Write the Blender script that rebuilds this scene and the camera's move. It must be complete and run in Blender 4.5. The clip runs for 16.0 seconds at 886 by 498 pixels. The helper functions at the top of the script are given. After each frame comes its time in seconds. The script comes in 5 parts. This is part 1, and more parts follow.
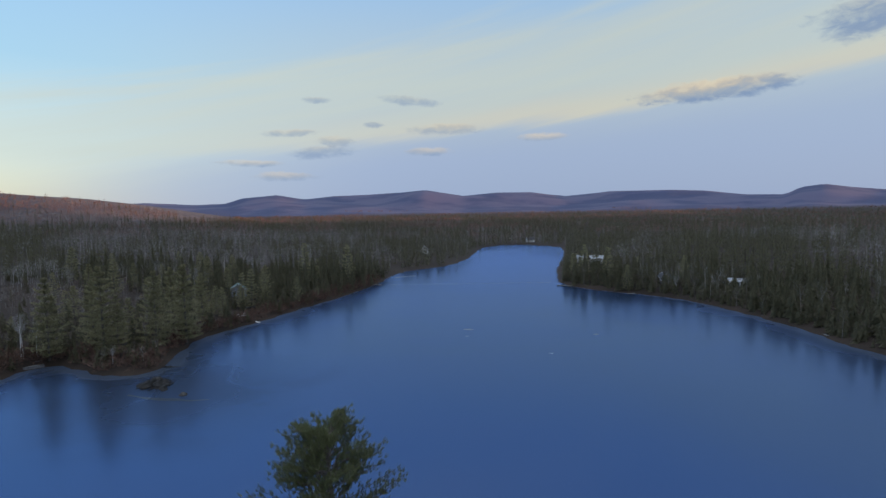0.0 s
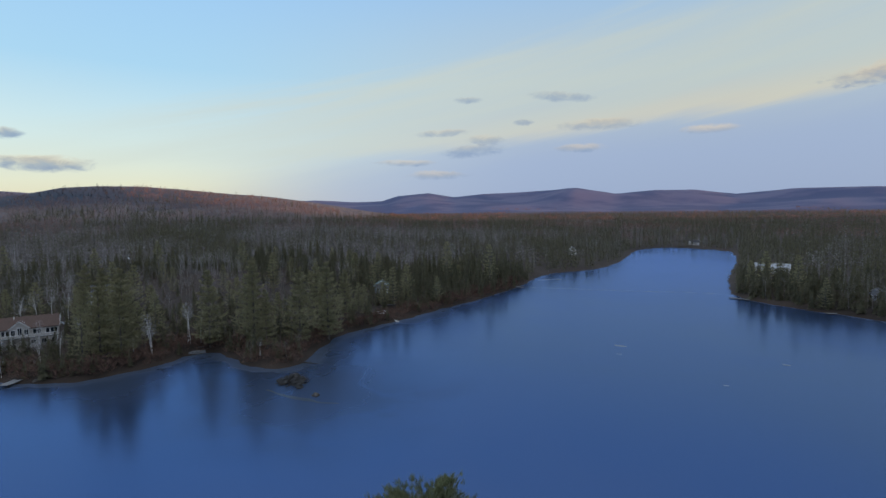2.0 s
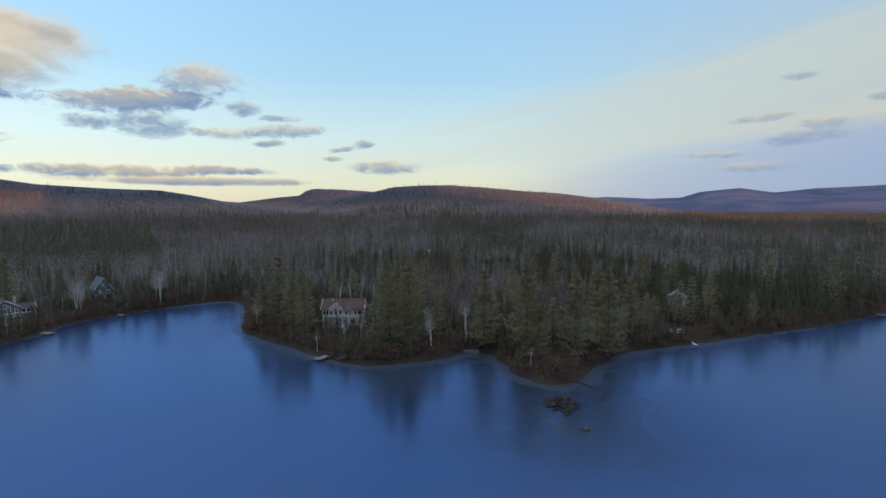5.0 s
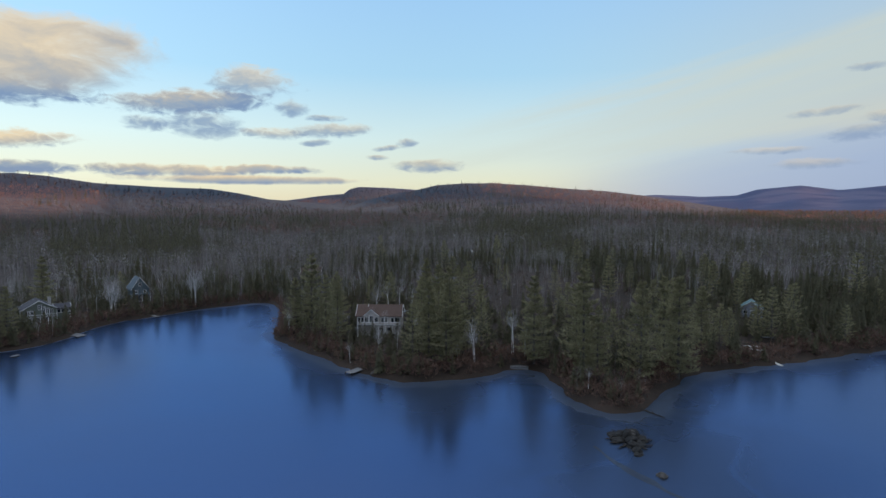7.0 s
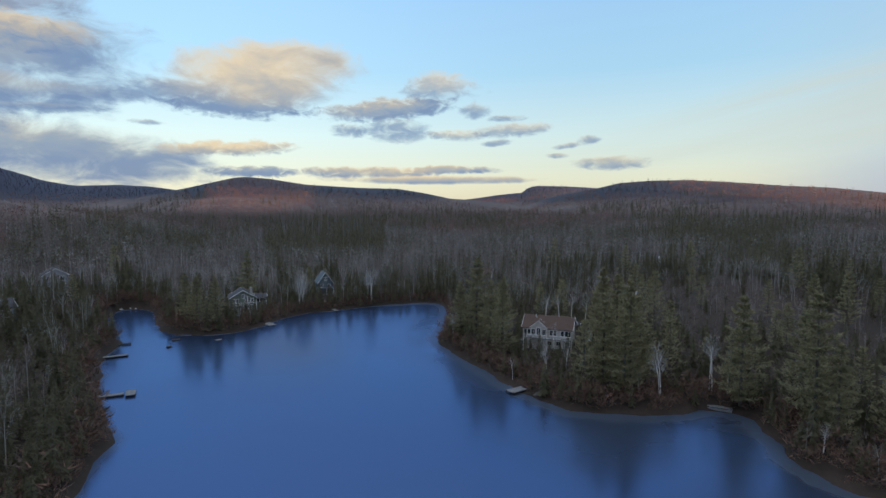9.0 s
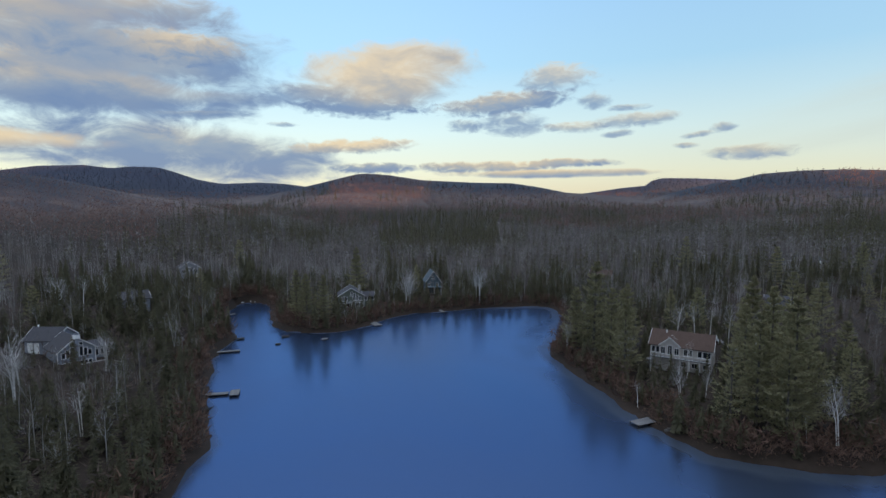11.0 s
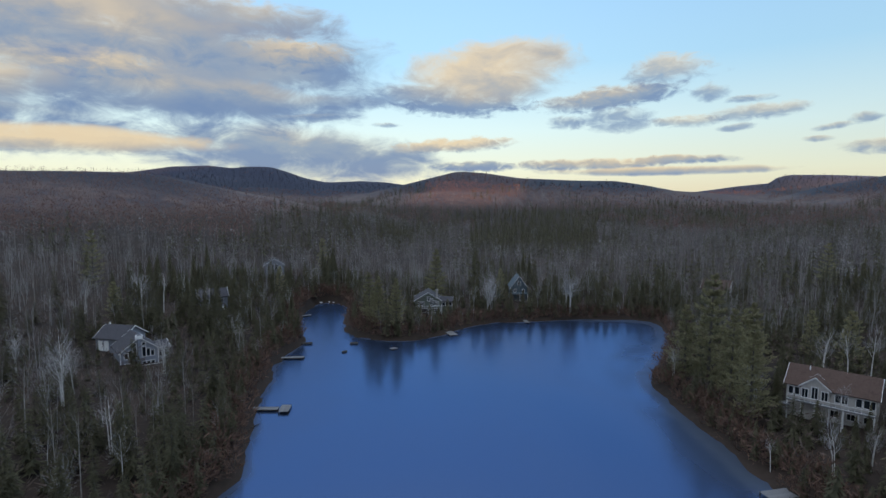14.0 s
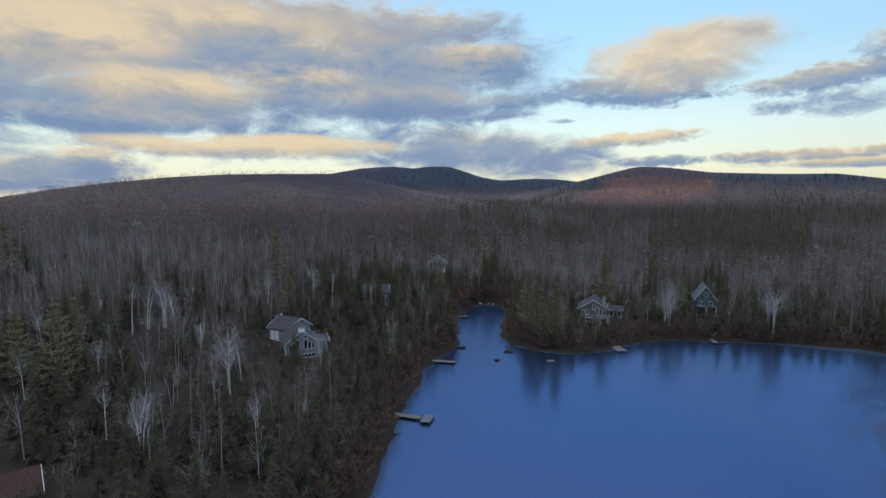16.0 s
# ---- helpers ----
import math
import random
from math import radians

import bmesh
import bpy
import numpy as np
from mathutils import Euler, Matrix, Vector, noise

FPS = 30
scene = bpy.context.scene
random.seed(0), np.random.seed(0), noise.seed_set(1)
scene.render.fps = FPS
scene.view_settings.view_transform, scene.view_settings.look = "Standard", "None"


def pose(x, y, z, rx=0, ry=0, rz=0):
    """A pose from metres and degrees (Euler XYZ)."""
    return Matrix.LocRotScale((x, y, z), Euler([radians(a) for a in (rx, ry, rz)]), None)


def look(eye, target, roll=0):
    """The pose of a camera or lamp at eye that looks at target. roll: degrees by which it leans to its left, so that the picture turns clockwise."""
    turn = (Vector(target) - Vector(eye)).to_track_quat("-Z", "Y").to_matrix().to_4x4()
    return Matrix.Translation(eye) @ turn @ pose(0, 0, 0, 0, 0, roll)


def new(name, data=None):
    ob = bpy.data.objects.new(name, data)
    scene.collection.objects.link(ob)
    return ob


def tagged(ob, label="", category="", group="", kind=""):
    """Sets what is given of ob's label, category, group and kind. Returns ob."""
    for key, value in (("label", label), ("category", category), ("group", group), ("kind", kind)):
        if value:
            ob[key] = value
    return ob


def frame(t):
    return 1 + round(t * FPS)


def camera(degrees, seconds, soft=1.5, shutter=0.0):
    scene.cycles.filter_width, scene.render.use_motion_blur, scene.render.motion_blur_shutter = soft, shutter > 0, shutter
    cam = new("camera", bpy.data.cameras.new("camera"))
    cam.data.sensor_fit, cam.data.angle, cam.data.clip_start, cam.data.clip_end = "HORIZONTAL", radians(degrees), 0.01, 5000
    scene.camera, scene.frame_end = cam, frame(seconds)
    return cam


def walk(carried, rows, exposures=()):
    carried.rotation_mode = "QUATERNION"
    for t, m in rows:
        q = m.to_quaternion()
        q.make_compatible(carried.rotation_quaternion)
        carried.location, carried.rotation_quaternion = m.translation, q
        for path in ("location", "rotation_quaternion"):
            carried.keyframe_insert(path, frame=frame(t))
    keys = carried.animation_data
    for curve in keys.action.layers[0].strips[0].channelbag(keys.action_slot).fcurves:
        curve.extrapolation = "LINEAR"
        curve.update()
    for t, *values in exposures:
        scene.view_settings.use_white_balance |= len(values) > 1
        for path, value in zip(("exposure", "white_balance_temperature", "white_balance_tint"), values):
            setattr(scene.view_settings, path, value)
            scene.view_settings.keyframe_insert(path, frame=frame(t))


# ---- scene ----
cam = camera(79.912, 16.0)


def fly(x, y, z, turn, pitch, lean):
    """The drone's pose: metres, degrees to the left of +y, degrees up, degrees of lean."""
    return pose(x, y, z, 0, 0, turn) @ pose(0, 0, 0, 90 + pitch) @ pose(0, 0, 0, 0, 0, lean)


PATH = [
    (0, fly(-0.00, -0.00, 40.00, 0.003, -3.956, -1.078)),
    (0.5, fly(1.45, 2.79, 39.99, 5.234, -3.881, -1.050)),
    (1, fly(1.40, 6.08, 40.07, 8.259, -3.900, -0.955)),
    (1.5, fly(0.40, 9.70, 40.32, 11.101, -3.935, -0.804)),
    (2, fly(-0.11, 13.56, 40.46, 15.822, -3.959, -0.594)),
    (2.5, fly(-0.73, 17.04, 40.47, 21.310, -3.943, -0.476)),
    (3, fly(-1.38, 19.93, 40.72, 26.664, -3.987, -0.379)),
    (3.5, fly(-1.90, 23.07, 40.49, 30.336, -3.910, -0.471)),
    (4, fly(-4.02, 26.01, 40.56, 35.058, -3.936, -0.274)),
    (4.5, fly(-6.48, 28.65, 40.81, 42.017, -4.067, -0.104)),
    (4.7, fly(-6.80, 29.57, 40.93, 44.546, -4.106, -0.041)),
    (6.8, fly(-17.86, 38.88, 41.37, 50.216, -4.284, -0.062)),
    (7, fly(-18.99, 40.65, 41.39, 51.118, -4.358, 0.021)),
    (7.5, fly(-21.87, 42.83, 41.43, 53.443, -4.345, 0.007)),
    (8, fly(-24.68, 45.40, 41.71, 58.242, -4.411, 0.049)),
    (8.5, fly(-27.24, 47.73, 42.08, 65.380, -4.552, 0.065)),
    (9, fly(-29.66, 49.42, 42.08, 70.154, -4.522, 0.193)),
    (9.5, fly(-32.47, 51.10, 42.25, 72.612, -4.613, 0.207)),
    (10, fly(-35.33, 52.92, 42.66, 76.698, -4.806, 0.160)),
    (10.2, fly(-36.80, 52.68, 42.97, 78.448, -4.931, 0.056)),
    (12.3, fly(-49.01, 58.38, 42.89, 85.079, -5.084, 0.245)),
    (12.5, fly(-50.22, 58.63, 42.86, 85.766, -5.107, 0.261)),
    (13, fly(-53.41, 59.23, 42.81, 87.922, -5.162, 0.270)),
    (13.5, fly(-56.53, 60.08, 42.89, 90.417, -5.270, 0.200)),
    (14, fly(-59.42, 60.66, 42.91, 93.053, -5.322, 0.133)),
    (14.5, fly(-62.77, 61.63, 43.10, 98.549, -5.483, -0.092)),
    (15, fly(-65.70, 62.04, 42.96, 105.798, -5.457, -0.093)),
    (15.5, fly(-68.69, 61.95, 43.11, 109.578, -5.582, -0.205)),
    (16, fly(-71.45, 62.24, 42.99, 111.615, -5.565, -0.172)),
]
walk(cam, PATH)

# World, sun, large lights
SUN_BEARING, SUN_HEIGHT = 264.0, 3.2          # degrees to the left of +y, degrees above the horizon
SKY_STRENGTH = 0.12


def add_nodes(tree):
    """A short way to add and link nodes: n(kind, inputs by name or index, settings) gives the node."""
    def n(kind, ins=None, **settings):
        node = tree.nodes.new(kind)
        for key, value in settings.items():
            if key == "op":
                node.operation = value
            elif key == "blend":
                node.blend_type = value
            elif key == "dtype":
                node.data_type = value
            elif key == "sky":
                node.sky_type = value
            elif key == "clamp":
                node.use_clamp = value
        for key, value in (ins or {}).items():
            if isinstance(value, bpy.types.NodeSocket):
                tree.links.new(value, node.inputs[key])
            else:
                node.inputs[key].default_value = value
        return node
    return n


def ramp(n, fac, stops):
    node = n("ShaderNodeValToRGB", {0: fac})
    el = node.color_ramp.elements
    while len(el) < len(stops):
        el.new(0.5)
    for e, (at, colour) in zip(el, stops):
        e.position, e.color = at, (*colour, 1)
    return node.outputs[0]


def mixed(n, fac, a, b, blend="MIX"):
    node = n("ShaderNodeMix", {0: fac, 6: a, 7: b}, dtype="RGBA", blend=blend)
    return node.outputs[2]


def num(n, op, a, b=0.0, c=0.0, clamp=False):
    return n("ShaderNodeMath", {0: a, 1: b, 2: c}, op=op, clamp=clamp).outputs[0]


def smooth(n, value, low, high):
    node = n("ShaderNodeMapRange", {0: value, 1: low, 2: high, 3: 0.0, 4: 1.0})
    node.interpolation_type = "SMOOTHSTEP"
    return node.outputs[0]


world = bpy.data.worlds.new("dusk_sky")
scene.world = world
world.use_nodes = True
world.node_tree.nodes.clear()
wn = add_nodes(world.node_tree)
sky = wn("ShaderNodeTexSky", sky="NISHITA")
sky.sun_disc = False
sky.sun_elevation, sky.sun_rotation = radians(SUN_HEIGHT), radians(-SUN_BEARING)
sky.altitude, sky.air_density, sky.dust_density, sky.ozone_density = 300, 1.0, 1.5, 1.5
way = wn("ShaderNodeTexCoord").outputs["Generated"]
parts_of = wn("ShaderNodeSeparateXYZ", {0: way})
dx, dy, dz = parts_of.outputs
flat = num(wn, "SQRT", num(wn, "ADD", num(wn, "MULTIPLY", dx, dx), num(wn, "MULTIPLY", dy, dy)))
azimuth = num(wn, "MULTIPLY", num(wn, "ARCTAN2", num(wn, "MULTIPLY", dx, -1.0), dy), 180 / math.pi)
height = num(wn, "MULTIPLY", num(wn, "ARCTAN2", dz, flat), 180 / math.pi)
# thin high veil: pale yellow low in the west, lavender in the north, blue overhead
up = num(wn, "DIVIDE", height, 60.0, clamp=True)
# both ramps' top stops, out of view, are raised to brighten the ground
west = ramp(wn, up, [(0.0, (0.82, 0.72, 0.50)), (0.05, (0.83, 0.86, 0.68)), (0.12, (0.70, 0.88, 0.89)), (0.23, (0.44, 0.73, 0.96)), (0.45, (0.33, 0.60, 0.99)), (0.68, (0.68, 0.82, 1.08)), (1.0, (1.20, 1.34, 1.60))])
north = ramp(wn, up, [(0.0, (0.34, 0.43, 0.62)), (0.09, (0.43, 0.53, 0.72)), (0.22, (0.58, 0.70, 0.75)), (0.42, (0.33, 0.60, 0.98)), (0.68, (0.68, 0.82, 1.08)), (1.0, (1.20, 1.34, 1.60))])
to_west = smooth(wn, azimuth, 2.0, 46.0)
veil = mixed(wn, to_west, north, west)

# clouds: bearing, height, half width, half height (all degrees), share of warm light, rise towards the left
NORTH_CLOUDS = [(-37.9, 15.4, 3.2, 1.7, 0.05, 0.0), (-27.0, 11.0, 6.2, 0.95, 0.42, -0.03), (-0.7, 8.8, 3.5, 0.55, 0.4, 0.0), (12.3, 6.5, 3.4, 0.6, 0.3, -0.05), (15.5, 8.4, 2.6, 0.36, 0.3, -0.05), (3.4, 11.7, 2.8, 0.5, 0.15, 0.1),
                (13.0, 11.7, 1.3, 0.32, 0.2, 0.0), (-10.9, 7.7, 2.2, 0.4, 0.85, 0.0), (11.3, 7.7, 1.9, 0.5, 0.4, 0.0), (19.7, 5.3, 2.9, 0.33, 0.5, 0.0), (16.2, 4.0, 3.2, 0.45, 0.4, 0.0), (7.1, 9.3, 0.9, 0.33, 0.2, 0.0), (1.3, 6.5, 2.4, 0.4, 0.5, 0.0)]
WEST_CLOUDS = [(75.6, 10.2, 6.6, 1.05, 0.36, -0.10), (70.6, 12.5, 3.8, 1.4, 0.62, 0.0), (66.8, 10.1, 1.5, 0.8, 0.3, 0.0), (75.3, 8.0, 3.3, 1.15, 0.0, 0.0), (80.4, 7.9, 1.8, 0.65, 0.0, 0.0), (68.7, 7.6, 3.0, 0.55, 0.5, 0.0),
               (62.7, 8.1, 3.5, 0.7, 0.5, -0.04), (64.4, 6.8, 1.5, 0.33, 0.2, -0.08), (63.4, 9.3, 2.1, 0.32, 0.3, 0.0), (55.0, 6.9, 1.1, 0.45, 0.3, 0.0), (57.0, 6.4, 1.5, 0.28, 0.3, -0.12), (52.8, 4.6, 3.4, 0.68, 0.4, 0.0), (58.1, 5.4, 1.2, 0.26, 0.3, 0.0)]
LOW_CLOUDS = [(69.2, 4.0, 4.2, 0.42, 0.45, 0.0), (77.7, 3.6, 7.4, 0.6, 0.5, 0.0), (71.7, 2.9, 9.5, 0.42, 0.62, 0.0), (92.6, 5.7, 5.8, 0.72, 0.8, -0.05), (89.9, 3.5, 4.6, 0.55, 0.15, 0.0), (99.2, 7.8, 1.4, 0.25, 0.2, 0.0), (107.1, 8.3, 3.6, 0.4, 0.1, -0.05)]
GREAT_CLOUDS = [(97.2, 10.6, 3.9, 1.1, 0.08, -0.05), (90.4, 9.9, 6.6, 1.1, 0.10, 0.0), (88.6, 13.0, 8.4, 2.9, 0.80, -0.08), (108.4, 4.7, 15.0, 2.7, 0.04, 0.07), (115.2, 12.6, 15.0, 5.2, 0.20, 0.0), (119.3, 17.0, 14.0, 1.8, 0.25, 0.0), (116.6, 9.8, 14.8, 1.6, 0.22, 0.0)]
# the last two of these are unseen, added to light the scene
SOUTH_CLOUDS = [(146.0, 14.0, 34.0, 9.5, 0.52, 0.0), (108.4, 14.2, 5.5, 1.4, 0.60, 0.0), (127.4, 12.0, 6.5, 1.3, 0.62, 0.0), (126.2, 5.5, 9.8, 0.9, 0.9, 0.03), (137.0, 15.0, 20.0, 3.1, 0.55, 0.0), (147.0, 13.9, 9.5, 2.9, 0.95, 0.0), (138.8, 9.8, 9.0, 2.2, 0.68, 0.0), (143.1, 7.0, 13.0, 1.2, 0.12, 0.0),
                (133.0, 5.0, 12.0, 1.05, 0.9, 0.0), (145.0, 3.8, 3.4, 0.95, 0.85, 0.0), (150.0, 2.0, 10.0, 1.6, 0.05, 0.0), (170.0, 12.0, 22.0, 7.0, 0.6, 0.0), (215.0, 10.0, 26.0, 6.0, 0.7, 0.0)]

spread = wn("ShaderNodeCombineXYZ", {0: num(wn, "MULTIPLY", azimuth, 0.20), 1: num(wn, "MULTIPLY", height, 0.42), 2: 0.0}).outputs[0]
puffs = wn("ShaderNodeTexNoise", {"Vector": spread, "Scale": 1.0, "Detail": 7.0, "Roughness": 0.62, "Distortion": 0.4})
swirl = wn("ShaderNodeTexNoise", {"Vector": spread, "Scale": 0.55, "Detail": 3.0, "Roughness": 0.5})
small_puffs = wn("ShaderNodeTexNoise", {"Vector": spread, "Scale": 3.2, "Detail": 6.0, "Roughness": 0.6, "Distortion": 0.6})
puff = num(wn, "SUBTRACT", puffs.outputs[0], 0.5)
small_puff = num(wn, "SUBTRACT", num(wn, "MULTIPLY_ADD", puffs.outputs[0], 0.5, num(wn, "MULTIPLY", small_puffs.outputs[0], 0.9)), 0.7)
drift = wn("ShaderNodeSeparateXYZ", {0: swirl.outputs[1]})
az_bent = num(wn, "ADD", azimuth, num(wn, "MULTIPLY", num(wn, "SUBTRACT", drift.outputs[0], 0.5), 5.0))
el_bent = num(wn, "ADD", height, num(wn, "MULTIPLY", num(wn, "SUBTRACT", drift.outputs[1], 0.5), 1.6))

# streaked veil: a broad pale band that climbs to the north, cream along its lower edge and lavender air below
streak_place = wn("ShaderNodeCombineXYZ", {0: num(wn, "MULTIPLY", num(wn, "ADD", azimuth, num(wn, "MULTIPLY", height, 2.2)), 0.035), 1: num(wn, "MULTIPLY", num(wn, "ADD", height, num(wn, "MULTIPLY", azimuth, 0.20)), 0.26), 2: 0.0}).outputs[0]
streaks = wn("ShaderNodeTexNoise", {"Vector": streak_place, "Scale": 1.6, "Detail": 5.0, "Roughness": 0.55})
wisp = num(wn, "SUBTRACT", streaks.outputs[0], 0.5)
above = num(wn, "MULTIPLY_ADD", wisp, 3.0, num(wn, "SUBTRACT", num(wn, "MULTIPLY_ADD", azimuth, 0.085, height), 8.0))
below_top = num(wn, "MULTIPLY_ADD", wisp, 9.0, num(wn, "SUBTRACT", 18.6, num(wn, "MULTIPLY_ADD", azimuth, 0.19, height)))
band = num(wn, "MULTIPLY", num(wn, "MULTIPLY", smooth(wn, above, -0.5, 1.2), smooth(wn, below_top, -1.0, 3.0)), smooth(wn, azimuth, 62.0, 30.0))
veil = mixed(wn, num(wn, "MULTIPLY", band, num(wn, "MULTIPLY_ADD", wisp, 1.2, 0.58, clamp=True)), veil, (0.66, 0.73, 0.68, 1))
cream = num(wn, "MULTIPLY", num(wn, "MULTIPLY", smooth(wn, above, -0.4, 0.9), smooth(wn, above, 3.4, 0.6)), smooth(wn, azimuth, 36.0, -14.0))
veil = mixed(wn, num(wn, "MULTIPLY", cream, 0.5), veil, (0.84, 0.75, 0.54, 1))

lavender = num(wn, "MULTIPLY", smooth(wn, above, 1.6, -3.2), smooth(wn, azimuth, 46.0, 22.0))
veil = mixed(wn, num(wn, "MULTIPLY", lavender, 0.62), veil, (0.40, 0.52, 0.77, 1))
# paler towards the south-west
to_north = num(wn, "MULTIPLY_ADD", smooth(wn, azimuth, -20.0, 45.0), 0.10, 0.92)
veil = wn("ShaderNodeVectorMath", {0: veil, 3: num(wn, "MULTIPLY_ADD", smooth(wn, azimuth, 50.0, 98.0), 0.20, to_north)}, op="SCALE").outputs[0]

for bearing_c, height_c, half_w, half_h, warm_share, slant in GREAT_CLOUDS + SOUTH_CLOUDS + LOW_CLOUDS + WEST_CLOUDS + NORTH_CLOUDS:
    u = num(wn, "DIVIDE", num(wn, "SUBTRACT", az_bent if half_w > 3 else azimuth, bearing_c), half_w)
    level_c = num(wn, "MULTIPLY_ADD", num(wn, "SUBTRACT", azimuth, bearing_c), slant, height_c)
    v = num(wn, "DIVIDE", num(wn, "SUBTRACT", el_bent if half_h > 1.5 else height, level_c), half_h)
    full = num(wn, "SUBTRACT", 1.0, num(wn, "ADD", num(wn, "MULTIPLY", u, u), num(wn, "MULTIPLY", v, v)))
    lumps = puff if half_w > 8 else small_puff
    body = num(wn, "MULTIPLY", smooth(wn, num(wn, "MULTIPLY_ADD", lumps, 2.8 if half_w > 8 else 3.3, full), -0.60 if half_w > 4 else -0.65, 0.75 if half_w > 4 else 1.05), 0.94 if half_w > 4 and bearing_c > 40 else 0.78 if bearing_c > 40 or bearing_c < -20 else 0.5)
    light = num(wn, "ADD", num(wn, "MULTIPLY_ADD", v, 0.46, warm_share), num(wn, "MULTIPLY", num(wn, "SUBTRACT", drift.outputs[2], 0.5), 0.9))
    light = num(wn, "MULTIPLY_ADD", lumps, -1.1, light)
    tint = ramp(wn, light, [(0.0, (0.19, 0.29, 0.50)), (0.30, (0.30, 0.38, 0.51)), (0.62, (0.51, 0.485, 0.46)), (1.0, (0.88, 0.71, 0.48))])
    veil = mixed(wn, body, veil, tint)
sky_light = wn("ShaderNodeMix", {0: 0.88, 6: wn("ShaderNodeVectorMath", {0: sky.outputs[0], 3: SKY_STRENGTH}, op="SCALE").outputs[0], 7: veil}, dtype="RGBA").outputs[2]
background = wn("ShaderNodeBackground", {0: sky_light, 1: 1.0})
wn("ShaderNodeOutputWorld", {0: background.outputs[0]})

sun_lamp = new("sun", bpy.data.lights.new("sun", "SUN"))
sun_lamp.data.energy, sun_lamp.data.angle, sun_lamp.data.color = 5.0, radians(0.6), (1.0, 0.46, 0.21)
sun_way = Vector((-math.sin(radians(SUN_BEARING)) * math.cos(radians(SUN_HEIGHT)), math.cos(radians(SUN_BEARING)) * math.cos(radians(SUN_HEIGHT)), math.sin(radians(SUN_HEIGHT))))
sun_lamp.matrix_world = look(sun_way * 100, (0, 0, 0))


# Materials
def material(name, colours, scale=1.0, rough=0.9, bump=0.0, island=0.35, stains=0.0, metal=0.0, space="Object", fine=6.0, hue=None, leafy=0.0):
    """Two scales of noise between two colours, with an own tone for every separate piece."""
    m = bpy.data.materials.new(name)
    m.use_nodes = True
    n = add_nodes(m.node_tree)
    shader = m.node_tree.nodes["Principled BSDF"]
    place = n("ShaderNodeTexCoord").outputs["Object"] if space == "Object" else n("ShaderNodeNewGeometry").outputs["Position"]
    coarse = n("ShaderNodeTexNoise", {"Vector": place, "Scale": scale, "Detail": 4.0, "Roughness": 0.6})
    grain = n("ShaderNodeTexNoise", {"Vector": place, "Scale": scale * fine, "Detail": 3.0})
    both = num(n, "ADD", num(n, "MULTIPLY", coarse.outputs[0], 0.6), num(n, "MULTIPLY", grain.outputs[0], 0.4))
    colour = mixed(n, smooth(n, both, 0.34, 0.66), (*colours[0], 1), (*colours[1], 1))
    if island:
        own = n("ShaderNodeNewGeometry").outputs["Random Per Island"]
        tone = num(n, "MULTIPLY_ADD", own, 2 * island, 1.0 - island)
        if hue:
            colour = mixed(n, num(n, "MULTIPLY", num(n, "FRACT", num(n, "MULTIPLY", own, 7.31)), 0.8), colour, (*hue, 1))
        colour = n("ShaderNodeVectorMath", {0: colour, 3: tone}, op="SCALE").outputs[0]
    if stains:
        blot = n("ShaderNodeTexNoise", {"Vector": place, "Scale": scale * 0.23, "Detail": 5.0, "Distortion": 0.6})
        colour = mixed(n, num(n, "MULTIPLY", smooth(n, blot.outputs[0], 0.5, 0.7), stains), colour, (*[c * 0.45 for c in colours[0]], 1))
    m.node_tree.links.new(colour, shader.inputs["Base Color"])
    shader.inputs["Roughness"].default_value, shader.inputs["Metallic"].default_value = rough, metal
    shader.inputs["Specular IOR Level"].default_value = 0.25
    if leafy:
        glow_through = n("ShaderNodeBsdfTranslucent", {"Color": colour})
        blend = n("ShaderNodeMixShader", {0: leafy, 1: shader.outputs[0], 2: glow_through.outputs[0]})
        m.node_tree.links.new(blend.outputs[0], m.node_tree.nodes["Material Output"].inputs[0])
    if bump:
        lift = n("ShaderNodeBump", {"Strength": 0.6, "Distance": bump, "Height": both})
        m.node_tree.links.new(lift.outputs[0], shader.inputs["Normal"])
    return m


NEEDLE_SPRUCE = material("spruce_needles", ((0.076, 0.077, 0.048), (0.136, 0.130, 0.078)), 0.35, island=0.16, space="World", hue=(0.118, 0.106, 0.067), leafy=0.45, fine=2.5)
NEEDLE_PINE = material("pine_needles", ((0.205, 0.200, 0.118), (0.300, 0.284, 0.165)), 0.35, island=0.16, space="World", hue=(0.285, 0.252, 0.145), leafy=0.45, fine=2.5)
GREEN_NEEDLE = material("fresh_pine_needles", ((0.100, 0.128, 0.066), (0.170, 0.196, 0.098)), 0.35, island=0.22, space="World", hue=(0.17, 0.165, 0.085), leafy=0.4, fine=2.5)
STEM = material("grey_stems", ((0.19, 0.175, 0.163), (0.31, 0.29, 0.272)), 2.0, island=0.25, bump=0.02, space="World")
TWIGS = material("bare_twigs", ((0.145, 0.116, 0.105), (0.205, 0.172, 0.160)), 0.05, island=0.16, space="World", hue=(0.22, 0.21, 0.22), leafy=0.25)
BROWN_TWIGS = material("brown_thicket_twigs", ((0.100, 0.074, 0.062), (0.160, 0.122, 0.104)), 0.05, island=0.35, space="World", leafy=0.25)
HILL_TWIGS = material("red_brown_canopy", ((0.182, 0.102, 0.083), (0.245, 0.142, 0.116)), 0.01, island=0.12, space="World", hue=(0.175, 0.132, 0.128), leafy=0.3)
BARK = material("grey_bark", ((0.085, 0.073, 0.064), (0.150, 0.135, 0.120)), 2.0, island=0.3, bump=0.03, space="World")
